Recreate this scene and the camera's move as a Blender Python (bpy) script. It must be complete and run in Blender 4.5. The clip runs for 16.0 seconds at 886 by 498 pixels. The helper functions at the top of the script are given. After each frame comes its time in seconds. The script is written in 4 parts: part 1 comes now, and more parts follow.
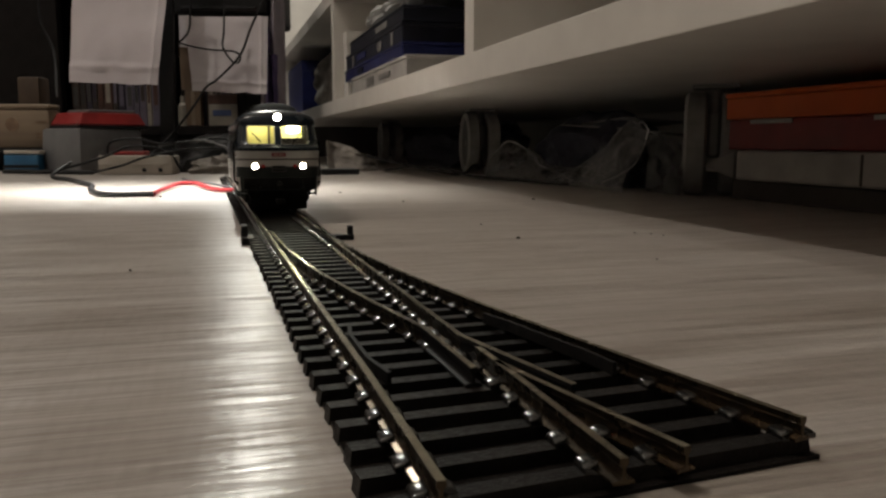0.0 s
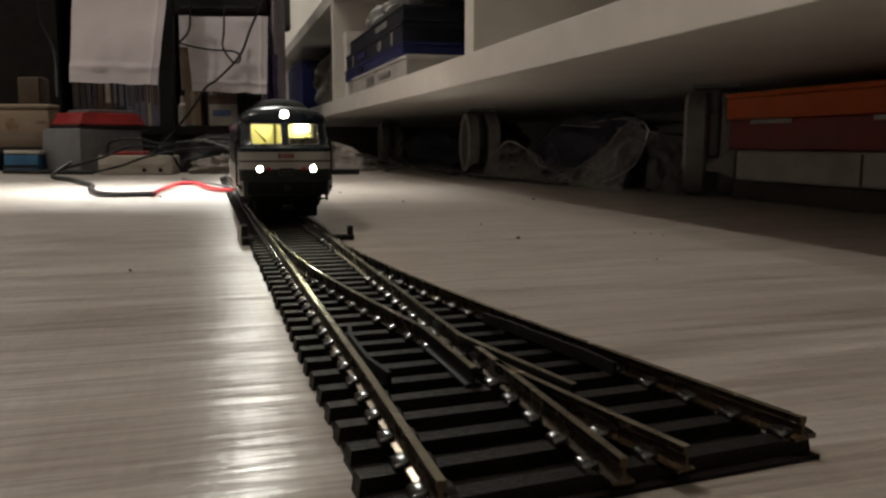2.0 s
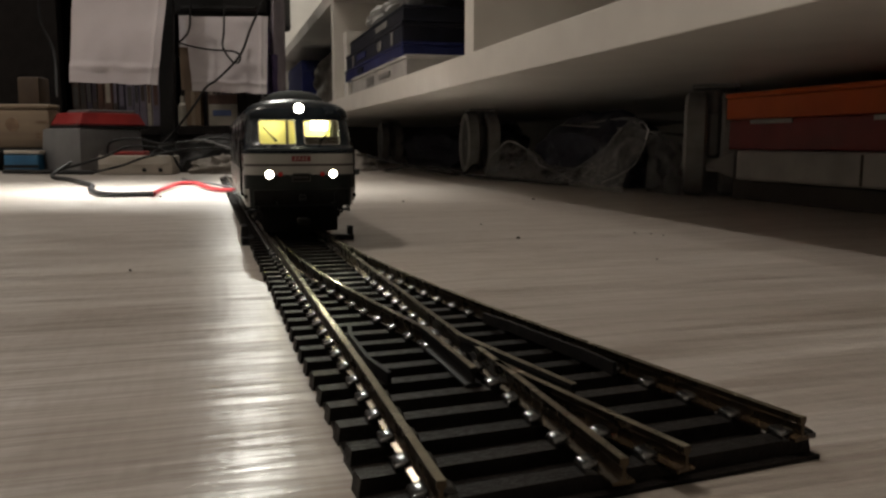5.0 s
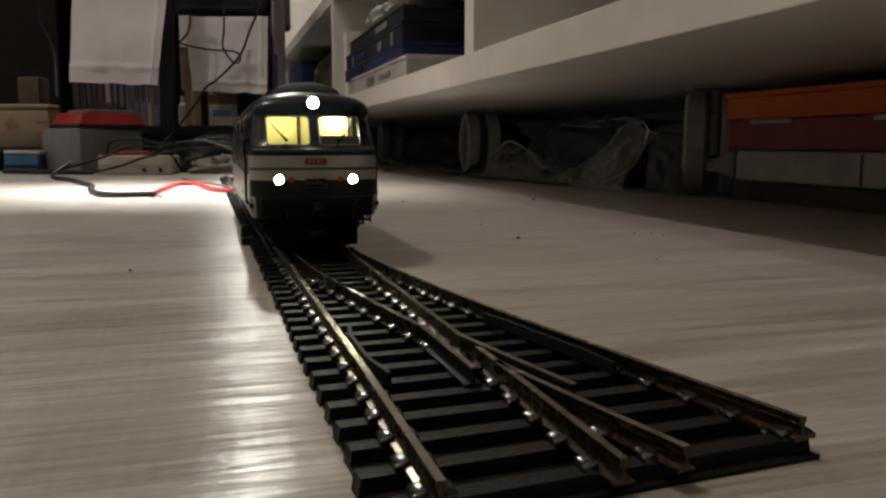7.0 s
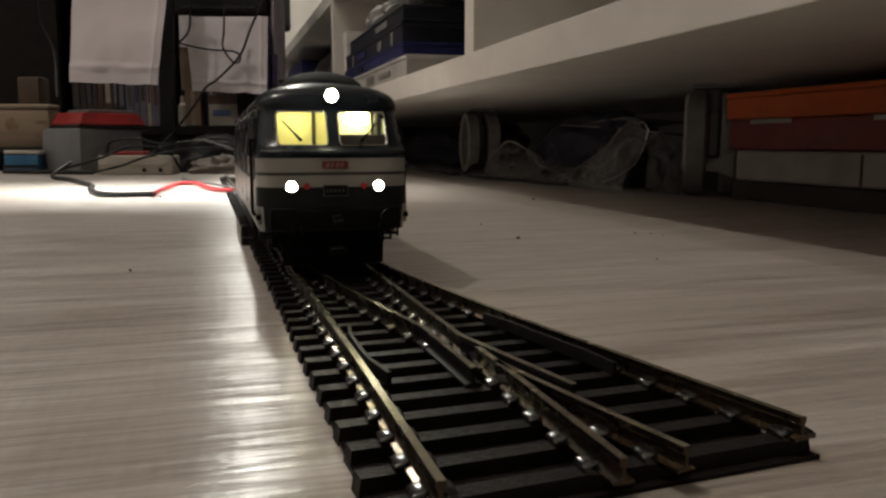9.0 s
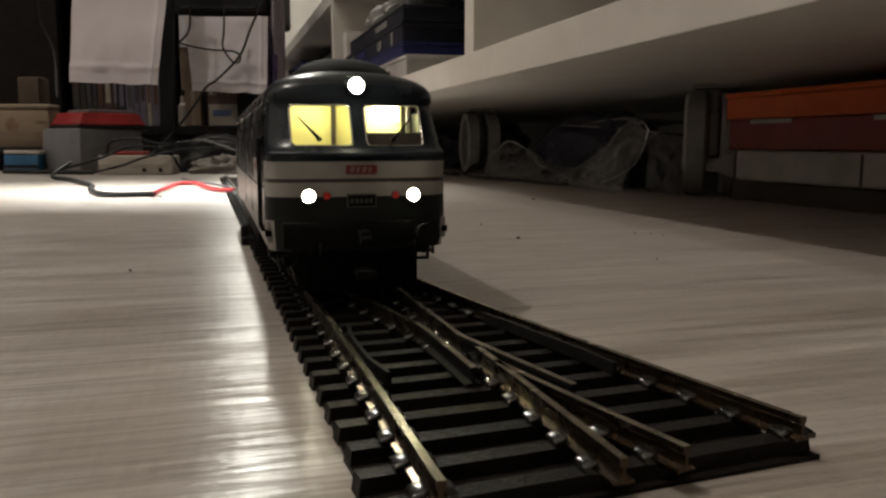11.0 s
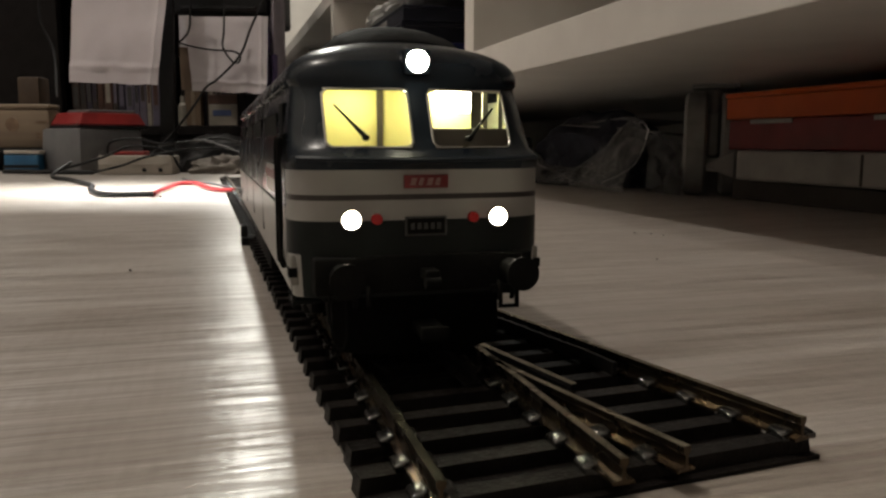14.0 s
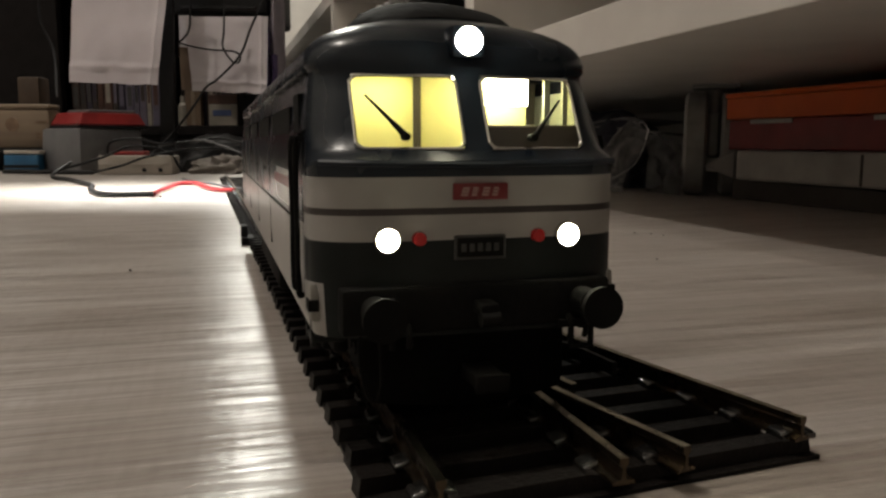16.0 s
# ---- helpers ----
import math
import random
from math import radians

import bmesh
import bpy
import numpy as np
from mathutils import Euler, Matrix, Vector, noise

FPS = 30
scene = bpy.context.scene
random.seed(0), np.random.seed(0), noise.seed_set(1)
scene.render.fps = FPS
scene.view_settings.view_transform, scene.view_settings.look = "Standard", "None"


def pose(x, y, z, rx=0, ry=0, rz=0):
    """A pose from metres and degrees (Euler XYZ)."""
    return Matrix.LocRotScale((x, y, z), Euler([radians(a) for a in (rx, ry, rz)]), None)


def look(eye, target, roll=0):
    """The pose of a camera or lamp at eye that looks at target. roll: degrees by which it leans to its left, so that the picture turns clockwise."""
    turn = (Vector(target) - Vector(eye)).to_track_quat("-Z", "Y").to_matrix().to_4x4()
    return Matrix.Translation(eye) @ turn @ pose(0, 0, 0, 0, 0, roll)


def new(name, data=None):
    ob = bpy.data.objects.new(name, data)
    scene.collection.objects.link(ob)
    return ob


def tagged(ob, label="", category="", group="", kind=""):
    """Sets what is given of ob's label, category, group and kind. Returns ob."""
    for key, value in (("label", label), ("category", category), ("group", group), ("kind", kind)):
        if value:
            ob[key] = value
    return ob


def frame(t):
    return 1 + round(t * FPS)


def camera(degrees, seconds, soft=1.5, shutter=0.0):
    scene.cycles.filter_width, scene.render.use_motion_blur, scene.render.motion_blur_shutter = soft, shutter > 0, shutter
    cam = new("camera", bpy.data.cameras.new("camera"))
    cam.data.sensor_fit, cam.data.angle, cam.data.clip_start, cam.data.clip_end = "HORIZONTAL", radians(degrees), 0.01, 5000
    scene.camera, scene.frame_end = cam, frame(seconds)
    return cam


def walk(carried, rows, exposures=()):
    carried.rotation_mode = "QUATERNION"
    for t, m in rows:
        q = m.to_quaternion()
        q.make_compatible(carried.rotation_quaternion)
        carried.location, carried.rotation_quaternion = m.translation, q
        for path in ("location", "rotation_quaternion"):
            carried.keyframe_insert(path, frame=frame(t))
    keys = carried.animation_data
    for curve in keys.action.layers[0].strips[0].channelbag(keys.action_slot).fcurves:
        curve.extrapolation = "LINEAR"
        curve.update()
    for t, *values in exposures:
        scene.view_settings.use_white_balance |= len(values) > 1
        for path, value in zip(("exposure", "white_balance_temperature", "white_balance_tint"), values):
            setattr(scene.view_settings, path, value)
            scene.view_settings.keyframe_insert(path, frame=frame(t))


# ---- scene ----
# World: millimetre-sized model railway on a floor; x across the track, y along it away from the camera, z up.
MM = 0.001
EYE = (0.0, 0.0, 0.0335)
RAIL_TOP = 4.8

cam = camera(58.5, 16.0, soft=2.5)
walk(cam, [(0.0, pose(*EYE, 82.34, 0, -16.1)), (16.0, pose(*EYE, 82.34, 0, -16.1))],
     exposures=((0.0, 0.04), (4.0, 0.06), (9.0, 0.15), (12.0, 0.22), (16.0, 0.24)))

# ---- light ----
world = bpy.data.worlds.new("room_dark")
world.use_nodes = True
world.node_tree.nodes["Background"].inputs["Color"].default_value = (0.9, 0.85, 0.8, 1)
world.node_tree.nodes["Background"].inputs["Strength"].default_value = 0.02
scene.world = world


def lamp(name, kind, place, energy, color, size=0.05, target=None, size_y=None):
    data = bpy.data.lights.new(name, kind)
    data.energy, data.color = energy, color
    if kind == "AREA":
        data.size = size
        if size_y:
            data.shape, data.size_y = "RECTANGLE", size_y
    else:
        data.shadow_soft_size = size
    ob = new(name, data)
    ob.matrix_world = look(place, target) if target else pose(*place)
    return ob


lamp("ceiling_bulb_light", "POINT", (-0.97, 0.48, 2.25), 48, (1.0, 0.92, 0.83), 0.013)
lamp("desk_lamp_light", "POINT", (0.055, 1.55, 0.965), 13.8, (1.0, 0.98, 0.88), 0.028)
strip = lamp("desk_strip_light", "AREA", (-0.05, 0.59, 0.2), 0.85, (1.0, 0.99, 0.92), 0.22, None, 0.03)
strip.matrix_world = pose(-0.05, 0.59, 0.2, 0, 0, -16.1)
strip.data.spread = radians(88)


# ---- materials ----
def material(name, color, rough=0.5, metal=0.0, color2=None, scale=200.0, bump=0.0, bump_scale=None, stretch=(1, 1, 1),
             spec=0.5, detail=4.0, low=0.35, high=0.65, rough2=None, coat=0.0, distort=0.0, random_value=0.0):
    m = bpy.data.materials.new(name)
    m.use_nodes = True
    nt = m.node_tree
    b = nt.nodes["Principled BSDF"]
    b.inputs["Base Color"].default_value = (*color, 1)
    b.inputs["Roughness"].default_value = rough
    b.inputs["Metallic"].default_value = metal
    b.inputs["Specular IOR Level"].default_value = spec
    b.inputs["Coat Weight"].default_value = coat
    tc = nt.nodes.new("ShaderNodeTexCoord")
    mp = nt.nodes.new("ShaderNodeMapping")
    mp.inputs["Scale"].default_value = stretch
    nt.links.new(tc.outputs["Object"], mp.inputs["Vector"])
    nz = nt.nodes.new("ShaderNodeTexNoise")
    nz.inputs["Scale"].default_value = scale
    nz.inputs["Detail"].default_value = detail
    nz.inputs["Distortion"].default_value = distort
    nt.links.new(mp.outputs["Vector"], nz.inputs["Vector"])
    if color2:
        rp = nt.nodes.new("ShaderNodeValToRGB")
        rp.color_ramp.elements[0].position, rp.color_ramp.elements[1].position = low, high
        rp.color_ramp.elements[0].color, rp.color_ramp.elements[1].color = (*color, 1), (*color2, 1)
        nt.links.new(nz.outputs["Fac"], rp.inputs["Fac"])
        out = rp.outputs["Color"]
        if random_value:
            info = nt.nodes.new("ShaderNodeObjectInfo")
            mr = nt.nodes.new("ShaderNodeMapRange")
            mr.inputs["To Min"].default_value, mr.inputs["To Max"].default_value = 1 - random_value, 1 + random_value
            nt.links.new(info.outputs["Random"], mr.inputs["Value"])
            hs = nt.nodes.new("ShaderNodeHueSaturation")
            nt.links.new(mr.outputs["Result"], hs.inputs["Value"])
            nt.links.new(out, hs.inputs["Color"])
            out = hs.outputs["Color"]
        nt.links.new(out, b.inputs["Base Color"])
    if rough2 is not None:
        mr = nt.nodes.new("ShaderNodeMapRange")
        mr.inputs["From Min"].default_value, mr.inputs["From Max"].default_value = 0.3, 0.7
        mr.inputs["To Min"].default_value, mr.inputs["To Max"].default_value = rough, rough2
        nt.links.new(nz.outputs["Fac"], mr.inputs["Value"])
        nt.links.new(mr.outputs["Result"], b.inputs["Roughness"])
    if bump:
        n2 = nt.nodes.new("ShaderNodeTexNoise")
        n2.inputs["Scale"].default_value = bump_scale or scale * 3
        n2.inputs["Detail"].default_value = 3
        nt.links.new(mp.outputs["Vector"], n2.inputs["Vector"])
        bp = nt.nodes.new("ShaderNodeBump")
        bp.inputs["Strength"].default_value = bump
        bp.inputs["Distance"].default_value = 0.0004
        nt.links.new(n2.outputs["Fac"], bp.inputs["Height"])
        nt.links.new(bp.outputs["Normal"], b.inputs["Normal"])
    return m


def glow(name, color, strength):
    m = bpy.data.materials.new(name)
    m.use_nodes = True
    b = m.node_tree.nodes["Principled BSDF"]
    b.inputs["Base Color"].default_value = (*color, 1)
    b.inputs["Emission Color"].default_value = (*color, 1)
    b.inputs["Emission Strength"].default_value = strength
    return m


def floor_material():
    # pale ash laminate: grain lines across the track, lacquered with brushed relief
    m = bpy.data.materials.new("pale_ash_laminate")
    m.use_nodes = True
    nt = m.node_tree
    b = nt.nodes["Principled BSDF"]
    tc = nt.nodes.new("ShaderNodeTexCoord")

    def grain(scale, stretch, detail, distort, turn=-9.0):
        mp = nt.nodes.new("ShaderNodeMapping")
        mp.inputs["Rotation"].default_value = (0, 0, radians(turn))
        mp.inputs["Scale"].default_value = stretch
        nt.links.new(tc.outputs["Object"], mp.inputs["Vector"])
        n = nt.nodes.new("ShaderNodeTexNoise")
        n.inputs["Scale"].default_value, n.inputs["Detail"].default_value, n.inputs["Distortion"].default_value = scale, detail, distort
        nt.links.new(mp.outputs["Vector"], n.inputs["Vector"])
        return n.outputs["Fac"]

    broad = grain(120, (0.06, 1, 1), 5, 0.6)
    fine = grain(700, (0.03, 1, 1), 4, 0.2)
    stain = grain(14, (0.5, 1, 1), 3, 0.0)

    def ramp(fac, c0, c1, p0, p1):
        r = nt.nodes.new("ShaderNodeValToRGB")
        r.color_ramp.elements[0].position, r.color_ramp.elements[1].position = p0, p1
        r.color_ramp.elements[0].color, r.color_ramp.elements[1].color = (*c0, 1), (*c1, 1)
        nt.links.new(fac, r.inputs["Fac"])
        return r.outputs["Color"]

    def mix(kind, fac, a, c):
        x = nt.nodes.new("ShaderNodeMix")
        x.data_type, x.blend_type = "RGBA", kind
        x.inputs["Factor"].default_value = fac
        nt.links.new(a, x.inputs["A"])
        nt.links.new(c, x.inputs["B"])
        return x.outputs["Result"]

    col = ramp(broad, (0.33, 0.292, 0.26), (0.445, 0.411, 0.38), 0.34, 0.62)
    col = mix("MULTIPLY", 0.8, col, ramp(fine, (0.68, 0.65, 0.63), (1, 1, 1), 0.35, 0.6))
    col = mix("MULTIPLY", 0.5, col, ramp(stain, (0.75, 0.73, 0.7), (1, 1, 1), 0.3, 0.65))
    nt.links.new(col, b.inputs["Base Color"])
    rr = nt.nodes.new("ShaderNodeMapRange")
    rr.inputs["To Min"].default_value, rr.inputs["To Max"].default_value = 0.23, 0.42
    nt.links.new(broad, rr.inputs["Value"])
    nt.links.new(rr.outputs["Result"], b.inputs["Roughness"])
    # matt pores between the lacquered ridges break the gloss into short dashes
    def span(fac, f0, f1, t0, t1):
        r = nt.nodes.new("ShaderNodeMapRange")
        for key, val in zip(("From Min", "From Max", "To Min", "To Max"), (f0, f1, t0, t1)):
            r.inputs[key].default_value = val
        nt.links.new(fac, r.inputs["Value"])
        return r.outputs["Result"]

    def times(a, c):
        n = nt.nodes.new("ShaderNodeMath")
        n.operation = "MULTIPLY"
        nt.links.new(a, n.inputs[0])
        nt.links.new(c, n.inputs[1])
        return n.outputs[0]

    pores = times(span(grain(1000, (0.07, 1, 1), 2, 0.0), 0.42, 0.6, 0.2, 1.6), span(grain(360, (0.08, 1, 1), 2, 0.2), 0.4, 0.6, 0.35, 1.6))
    pores = times(pores, span(grain(700, (1, 0.12, 1), 1, 0.0), 0.38, 0.6, 0.65, 1.2))
    pores = times(pores, span(grain(110, (0.1, 1, 1), 3, 0.2), 0.38, 0.6, 0.5, 1.5))
    nt.links.new(pores, b.inputs["Specular IOR Level"])
    # the brushed grooves run across the track, so gloss is drawn out along it
    b.inputs["Anisotropic"].default_value = 0.92
    groove = nt.nodes.new("ShaderNodeCombineXYZ")
    groove.inputs["X"].default_value, groove.inputs["Y"].default_value = 0.06, 1.0
    nt.links.new(groove.outputs["Vector"], b.inputs["Tangent"])
    bp = nt.nodes.new("ShaderNodeBump")
    # brushed grain first, then a pressed dimple texture over it
    bp.inputs["Strength"].default_value, bp.inputs["Distance"].default_value = 0.4, 0.0002
    nt.links.new(grain(1500, (0.05, 1, 1), 1, 0.0), bp.inputs["Height"])
    dimple = grain(2600, (0.3, 1, 1), 2, 0.0)
    bp2 = nt.nodes.new("ShaderNodeBump")
    bp2.inputs["Strength"].default_value, bp2.inputs["Distance"].default_value = 0.3, 0.00015
    nt.links.new(dimple, bp2.inputs["Height"])
    nt.links.new(bp.outputs["Normal"], bp2.inputs["Normal"])
    nt.links.new(bp2.outputs["Normal"], b.inputs["Normal"])
    return m


FLOOR = floor_material()
RAIL_STEEL = material("nickel_silver_rail", (0.42, 0.385, 0.3), 0.16, 1.0, (0.27, 0.24, 0.18), 260, rough2=0.3)
SLEEPER = material("black_sleeper_plastic", (0.0065, 0.0054, 0.005), 0.38, 0, (0.011, 0.009, 0.008), 900, 0.4, rough2=0.6, random_value=0.3, spec=0.12)
CHAIR_PLASTIC = material("glossy_chair_plastic", (0.008, 0.0075, 0.0075), 0.16, 0, (0.014, 0.013, 0.012), 900, 0.1, spec=0.9)
RAIL_DARK = material("browned_rail_web", (0.13, 0.1, 0.066), 0.2, 1.0, (0.06, 0.045, 0.032), 240, rough2=0.38)
RAIL_FOOT = material("bright_rail_foot", (0.44, 0.36, 0.28), 0.16, 1.0, (0.2, 0.15, 0.11), 300, rough2=0.24)
CHECK_BLACK = material("matt_check_rail_plastic", (0.007, 0.0065, 0.0065), 0.5, 0, (0.011, 0.010, 0.0098), 700, 0.2, spec=0.1)
WHITE_BOARD = material("white_melamine", (0.56, 0.53, 0.495), 0.4, 0, (0.62, 0.59, 0.55), 30, 0.05, 900)
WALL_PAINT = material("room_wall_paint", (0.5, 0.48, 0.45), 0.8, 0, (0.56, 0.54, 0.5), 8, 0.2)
# near-black copy of the wall paint: far-end dimness put into the colour
DIMMED_WALL = material("dark_wall", (0.03, 0.026, 0.025), 0.8, 0, (0.045, 0.04, 0.038), 8, 0.2)
BLACK = material("matt_black_plastic", (0.008, 0.008, 0.009), 0.5, 0, (0.014, 0.014, 0.015), 400, 0.1, spec=0.22)


# ---- mesh helpers (millimetres in, metres out) ----
def mesh_object(name, bm, mat, parent=None, smooth=False, label=""):
    me = bpy.data.meshes.new(name)
    bm.normal_update()
    bm.to_mesh(me)
    bm.free()
    for m in mat if isinstance(mat, (list, tuple)) else [mat]:
        me.materials.append(m)
    if smooth:
        me.shade_smooth()
        me.set_sharp_from_angle(angle=radians(38))
    ob = new(name, me)
    if parent:
        ob.parent = parent
    if label:
        ob["label"] = label
    return ob


def part(name, bm, mat, parent, label="", smooth=True):
    return mesh_object(name, bm, mat, parent, smooth, label)


def thing(name, label, category, at=(0, 0, 0), turn=0.0, group="", kind=""):
    ob = new(name)
    ob.empty_display_size = 0.01
    ob.matrix_world = pose(at[0] * MM, at[1] * MM, at[2] * MM, 0, 0, turn)
    return tagged(ob, label, category, group, kind)


def box(bm, x0, x1, y0, y1, z0, z1, bevel=0.0, m=None, seg=2):
    g = bmesh.ops.create_cube(bm, size=1)
    for v in g["verts"]:
        v.co = Vector(((x0 + x1) / 2 + v.co.x * (x1 - x0), (y0 + y1) / 2 + v.co.y * (y1 - y0), (z0 + z1) / 2 + v.co.z * (z1 - z0))) * MM
    vs = g["verts"]
    if bevel:
        es = list({e for v in vs for e in v.link_edges})
        r = bmesh.ops.bevel(bm, geom=es, offset=bevel * MM, segments=seg, profile=0.5, affect="EDGES")
        vs = list({v for f in r["faces"] for v in f.verts} | {v for v in vs if v.is_valid})
    if m is not None:
        bmesh.ops.transform(bm, matrix=m, verts=[v for v in vs if v.is_valid])
    return bm


def one_box(*a, **k):
    return box(bmesh.new(), *a, **k)


def mpose(x, y, z, rx=0, ry=0, rz=0):
    return pose(x * MM, y * MM, z * MM, rx, ry, rz)


def cyl(bm, p0, p1, r0, r1=None, seg=16, caps=True):
    p0, p1 = Vector(p0) * MM, Vector(p1) * MM
    d = p1 - p0
    q = d.to_track_quat("Z", "Y").to_matrix().to_4x4()
    bmesh.ops.create_cone(bm, cap_ends=caps, segments=seg, radius1=r0 * MM, radius2=(r0 if r1 is None else r1) * MM,
                          depth=d.length, matrix=Matrix.Translation((p0 + p1) / 2) @ q)
    return bm


def sweep(bm, pts, radius, seg=8):
    """A round cable along points, in millimetres, smoothed by Catmull-Rom."""
    P = [Vector(p) for p in pts]
    P = [P[0] * 2 - P[1]] + P + [P[-1] * 2 - P[-2]]
    line = []
    for i in range(1, len(P) - 2):
        for k in range(8):
            t = k / 8
            a, b, c, d = P[i - 1], P[i], P[i + 1], P[i + 2]
            line.append(0.5 * (2 * b + (c - a) * t + (2 * a - 5 * b + 4 * c - d) * t * t + (3 * b - a - 3 * c + d) * t ** 3))
    line.append(P[-2])
    rings, up = [], Vector((0.1, 0.2, 1)).normalized()
    for i, p in enumerate(line):
        d = (line[min(i + 1, len(line) - 1)] - line[max(i - 1, 0)]).normalized()
        s = d.cross(up)
        s = s.normalized() if s.length > 1e-4 else Vector((1, 0, 0))
        u = s.cross(d)
        rings.append([bm.verts.new((p + (s * math.cos(a) + u * math.sin(a)) * radius) * MM) for a in (2 * math.pi * j / seg for j in range(seg))])
    for r0, r1 in zip(rings, rings[1:]):
        for j in range(seg):
            bm.faces.new((r0[j], r0[(j + 1) % seg], r1[(j + 1) % seg], r1[j]))
    bm.faces.new(rings[0][::-1]), bm.faces.new(rings[-1])
    return bm


def extrude_profile(bm, profile, path):
    """profile: (across, up) points; path: (x, y, z, heading) in mm, heading = direction (dx, dy)."""
    rings = []
    for x, y, z, (dx, dy) in path:
        n = Vector((dx, dy, 0)).normalized()
        s = Vector((n.y, -n.x, 0))
        rings.append([bm.verts.new((Vector((x, y, z)) + s * a + Vector((0, 0, b))) * MM) for a, b in profile])
    k = len(profile)
    for r0, r1 in zip(rings, rings[1:]):
        for j in range(k):
            bm.faces.new((r0[j], r1[j], r1[(j + 1) % k], r0[(j + 1) % k]))
    bm.faces.new(rings[0]), bm.faces.new(rings[-1][::-1])
    return bm


def room(xc, yc):
    """Furniture stands square to axes turned by 16.1 degrees from the track."""
    c, s = math.cos(radians(16.1)), math.sin(radians(16.1))
    return xc * c + yc * s, -xc * s + yc * c


def room_thing(name, label, category, xc, yc, z=0.0, turn=0.0, group=""):
    x, y = room(xc, yc)
    return thing(name, label, category, (x, y, z), -16.1 + turn, group)


def grid_sheet(fn, nu, nv, thick):
    """A thin bent sheet; fn(u, v) gives a point in mm."""
    bm = bmesh.new()
    vs = [[bm.verts.new(Vector(fn(i / nu, j / nv)) * MM) for j in range(nv + 1)] for i in range(nu + 1)]
    for i in range(nu):
        for j in range(nv):
            bm.faces.new((vs[i][j], vs[i + 1][j], vs[i + 1][j + 1], vs[i][j + 1]))
    bmesh.ops.recalc_face_normals(bm, faces=bm.faces)
    bmesh.ops.solidify(bm, geom=bm.faces[:], thickness=thick * MM)
    return bm


def lump(bm, centre_, size, rough, seed, sub=4, flat=0.0):
    """A crumpled, sagging lump."""
    g = bmesh.ops.create_icosphere(bm, subdivisions=sub, radius=1)
    off = Vector((seed * 3.7, seed * 1.3, seed * 2.1))
    for v in g["verts"]:
        n = v.co.copy()
        k = 1 + rough * (noise.ridged_multi_fractal(n * 1.3 + off, 1.0, 2.0, 4, 1.0, 2.0) - 1.0) * 0.5
        p = Vector((n.x * size[0], n.y * size[1], n.z * size[2])) * k + Vector(centre_)
        p.z = max(p.z, flat)
        v.co = p * MM
    return bm


# ---- the room ----
floor = mesh_object("floor", one_box(-2000, 1400, -1500, 2000, -40, 0), FLOOR)
tagged(floor, "pale ash laminate floor with a glossy lacquer", "floor", kind="structure")
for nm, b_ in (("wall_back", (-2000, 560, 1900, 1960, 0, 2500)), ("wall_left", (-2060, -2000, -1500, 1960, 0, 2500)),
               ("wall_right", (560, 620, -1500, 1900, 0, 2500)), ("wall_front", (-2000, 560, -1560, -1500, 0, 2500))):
    tagged(mesh_object(nm, one_box(*b_), DIMMED_WALL if nm == "wall_back" else WALL_PAINT), "dim painted room wall", "wall", kind="structure")
tagged(mesh_object("ceiling", one_box(-2060, 620, -1560, 1960, 2500, 2560), WALL_PAINT), "plain painted room ceiling", "ceiling", kind="structure")
# ---- the turnout and the track behind it ----
TOE, CURVE, END = 270.0, 0.00115, 63.0


def centre(a):
    # the straight road, with a slight bend where the next track joins
    return 26.4 - max(0.0, a - 95.0) * 0.0105


def spread(a):
    return 0.5 * CURVE * max(0.0, TOE - a) ** 2


HALF = 8.65
RAILS = [(-0.45, 0.0), (0.45, 0.0), (0.45, -0.62), (0.18, -0.95), (0.18, -2.045), (1.15, -2.25), (1.15, -2.55),
         (-1.15, -2.55), (-1.15, -2.25), (-0.18, -2.045), (-0.18, -0.95), (-0.45, -0.62)]


CHECKS = [(-0.3, 0.0), (0.3, 0.0), (0.3, -1.75), (-0.3, -1.75)]


def rail(name, fn, a0, a1, parent, steps=30, label="", lift=0.0, mats=None, profile=RAILS):
    bm = bmesh.new()
    path = []
    for i in range(steps + 1):
        a = a0 + (a1 - a0) * i / steps
        d = (fn(a + 0.5) - fn(a - 0.5), 1.0)
        path.append((fn(a), a, RAIL_TOP + lift, d))
    extrude_profile(bm, profile, path)
    bmesh.ops.recalc_face_normals(bm, faces=bm.faces)
    for f in bm.faces:
        f.material_index = 0 if f.normal.z > 0.9 and f.calc_center_median().z > (RAIL_TOP + lift - 0.3) * MM else 1
    for f in bm.faces:
        if abs(f.normal.y) > 0.8:
            f.material_index = 1
        elif f.normal.z > 0.5 and f.material_index == 1:
            f.material_index = 2
    return part(name, bm, mats or [RAIL_STEEL, RAIL_DARK, RAIL_FOOT], parent, label, smooth=False)


turnout = thing("turnout", "black-sleepered model railway turnout with nickel-silver rails", "track")
rail("stock_rail", lambda a: centre(a) - HALF, END - 1, TOE + 12, turnout)
rail("stock_rail", lambda a: centre(a) + HALF + spread(a), END + 3.6, TOE + 12, turnout, 40)
KN = 118.0
rail("closure_rail", lambda a: centre(a) - HALF + spread(a) + 1.6 * max(0, (a - 180) / 90), KN, TOE - 8, turnout, 30)
rail("closure_rail", lambda a: centre(a) + HALF, 111.0, TOE - 8, turnout)
FROG = [RAIL_STEEL, CHECK_BLACK, CHECK_BLACK]
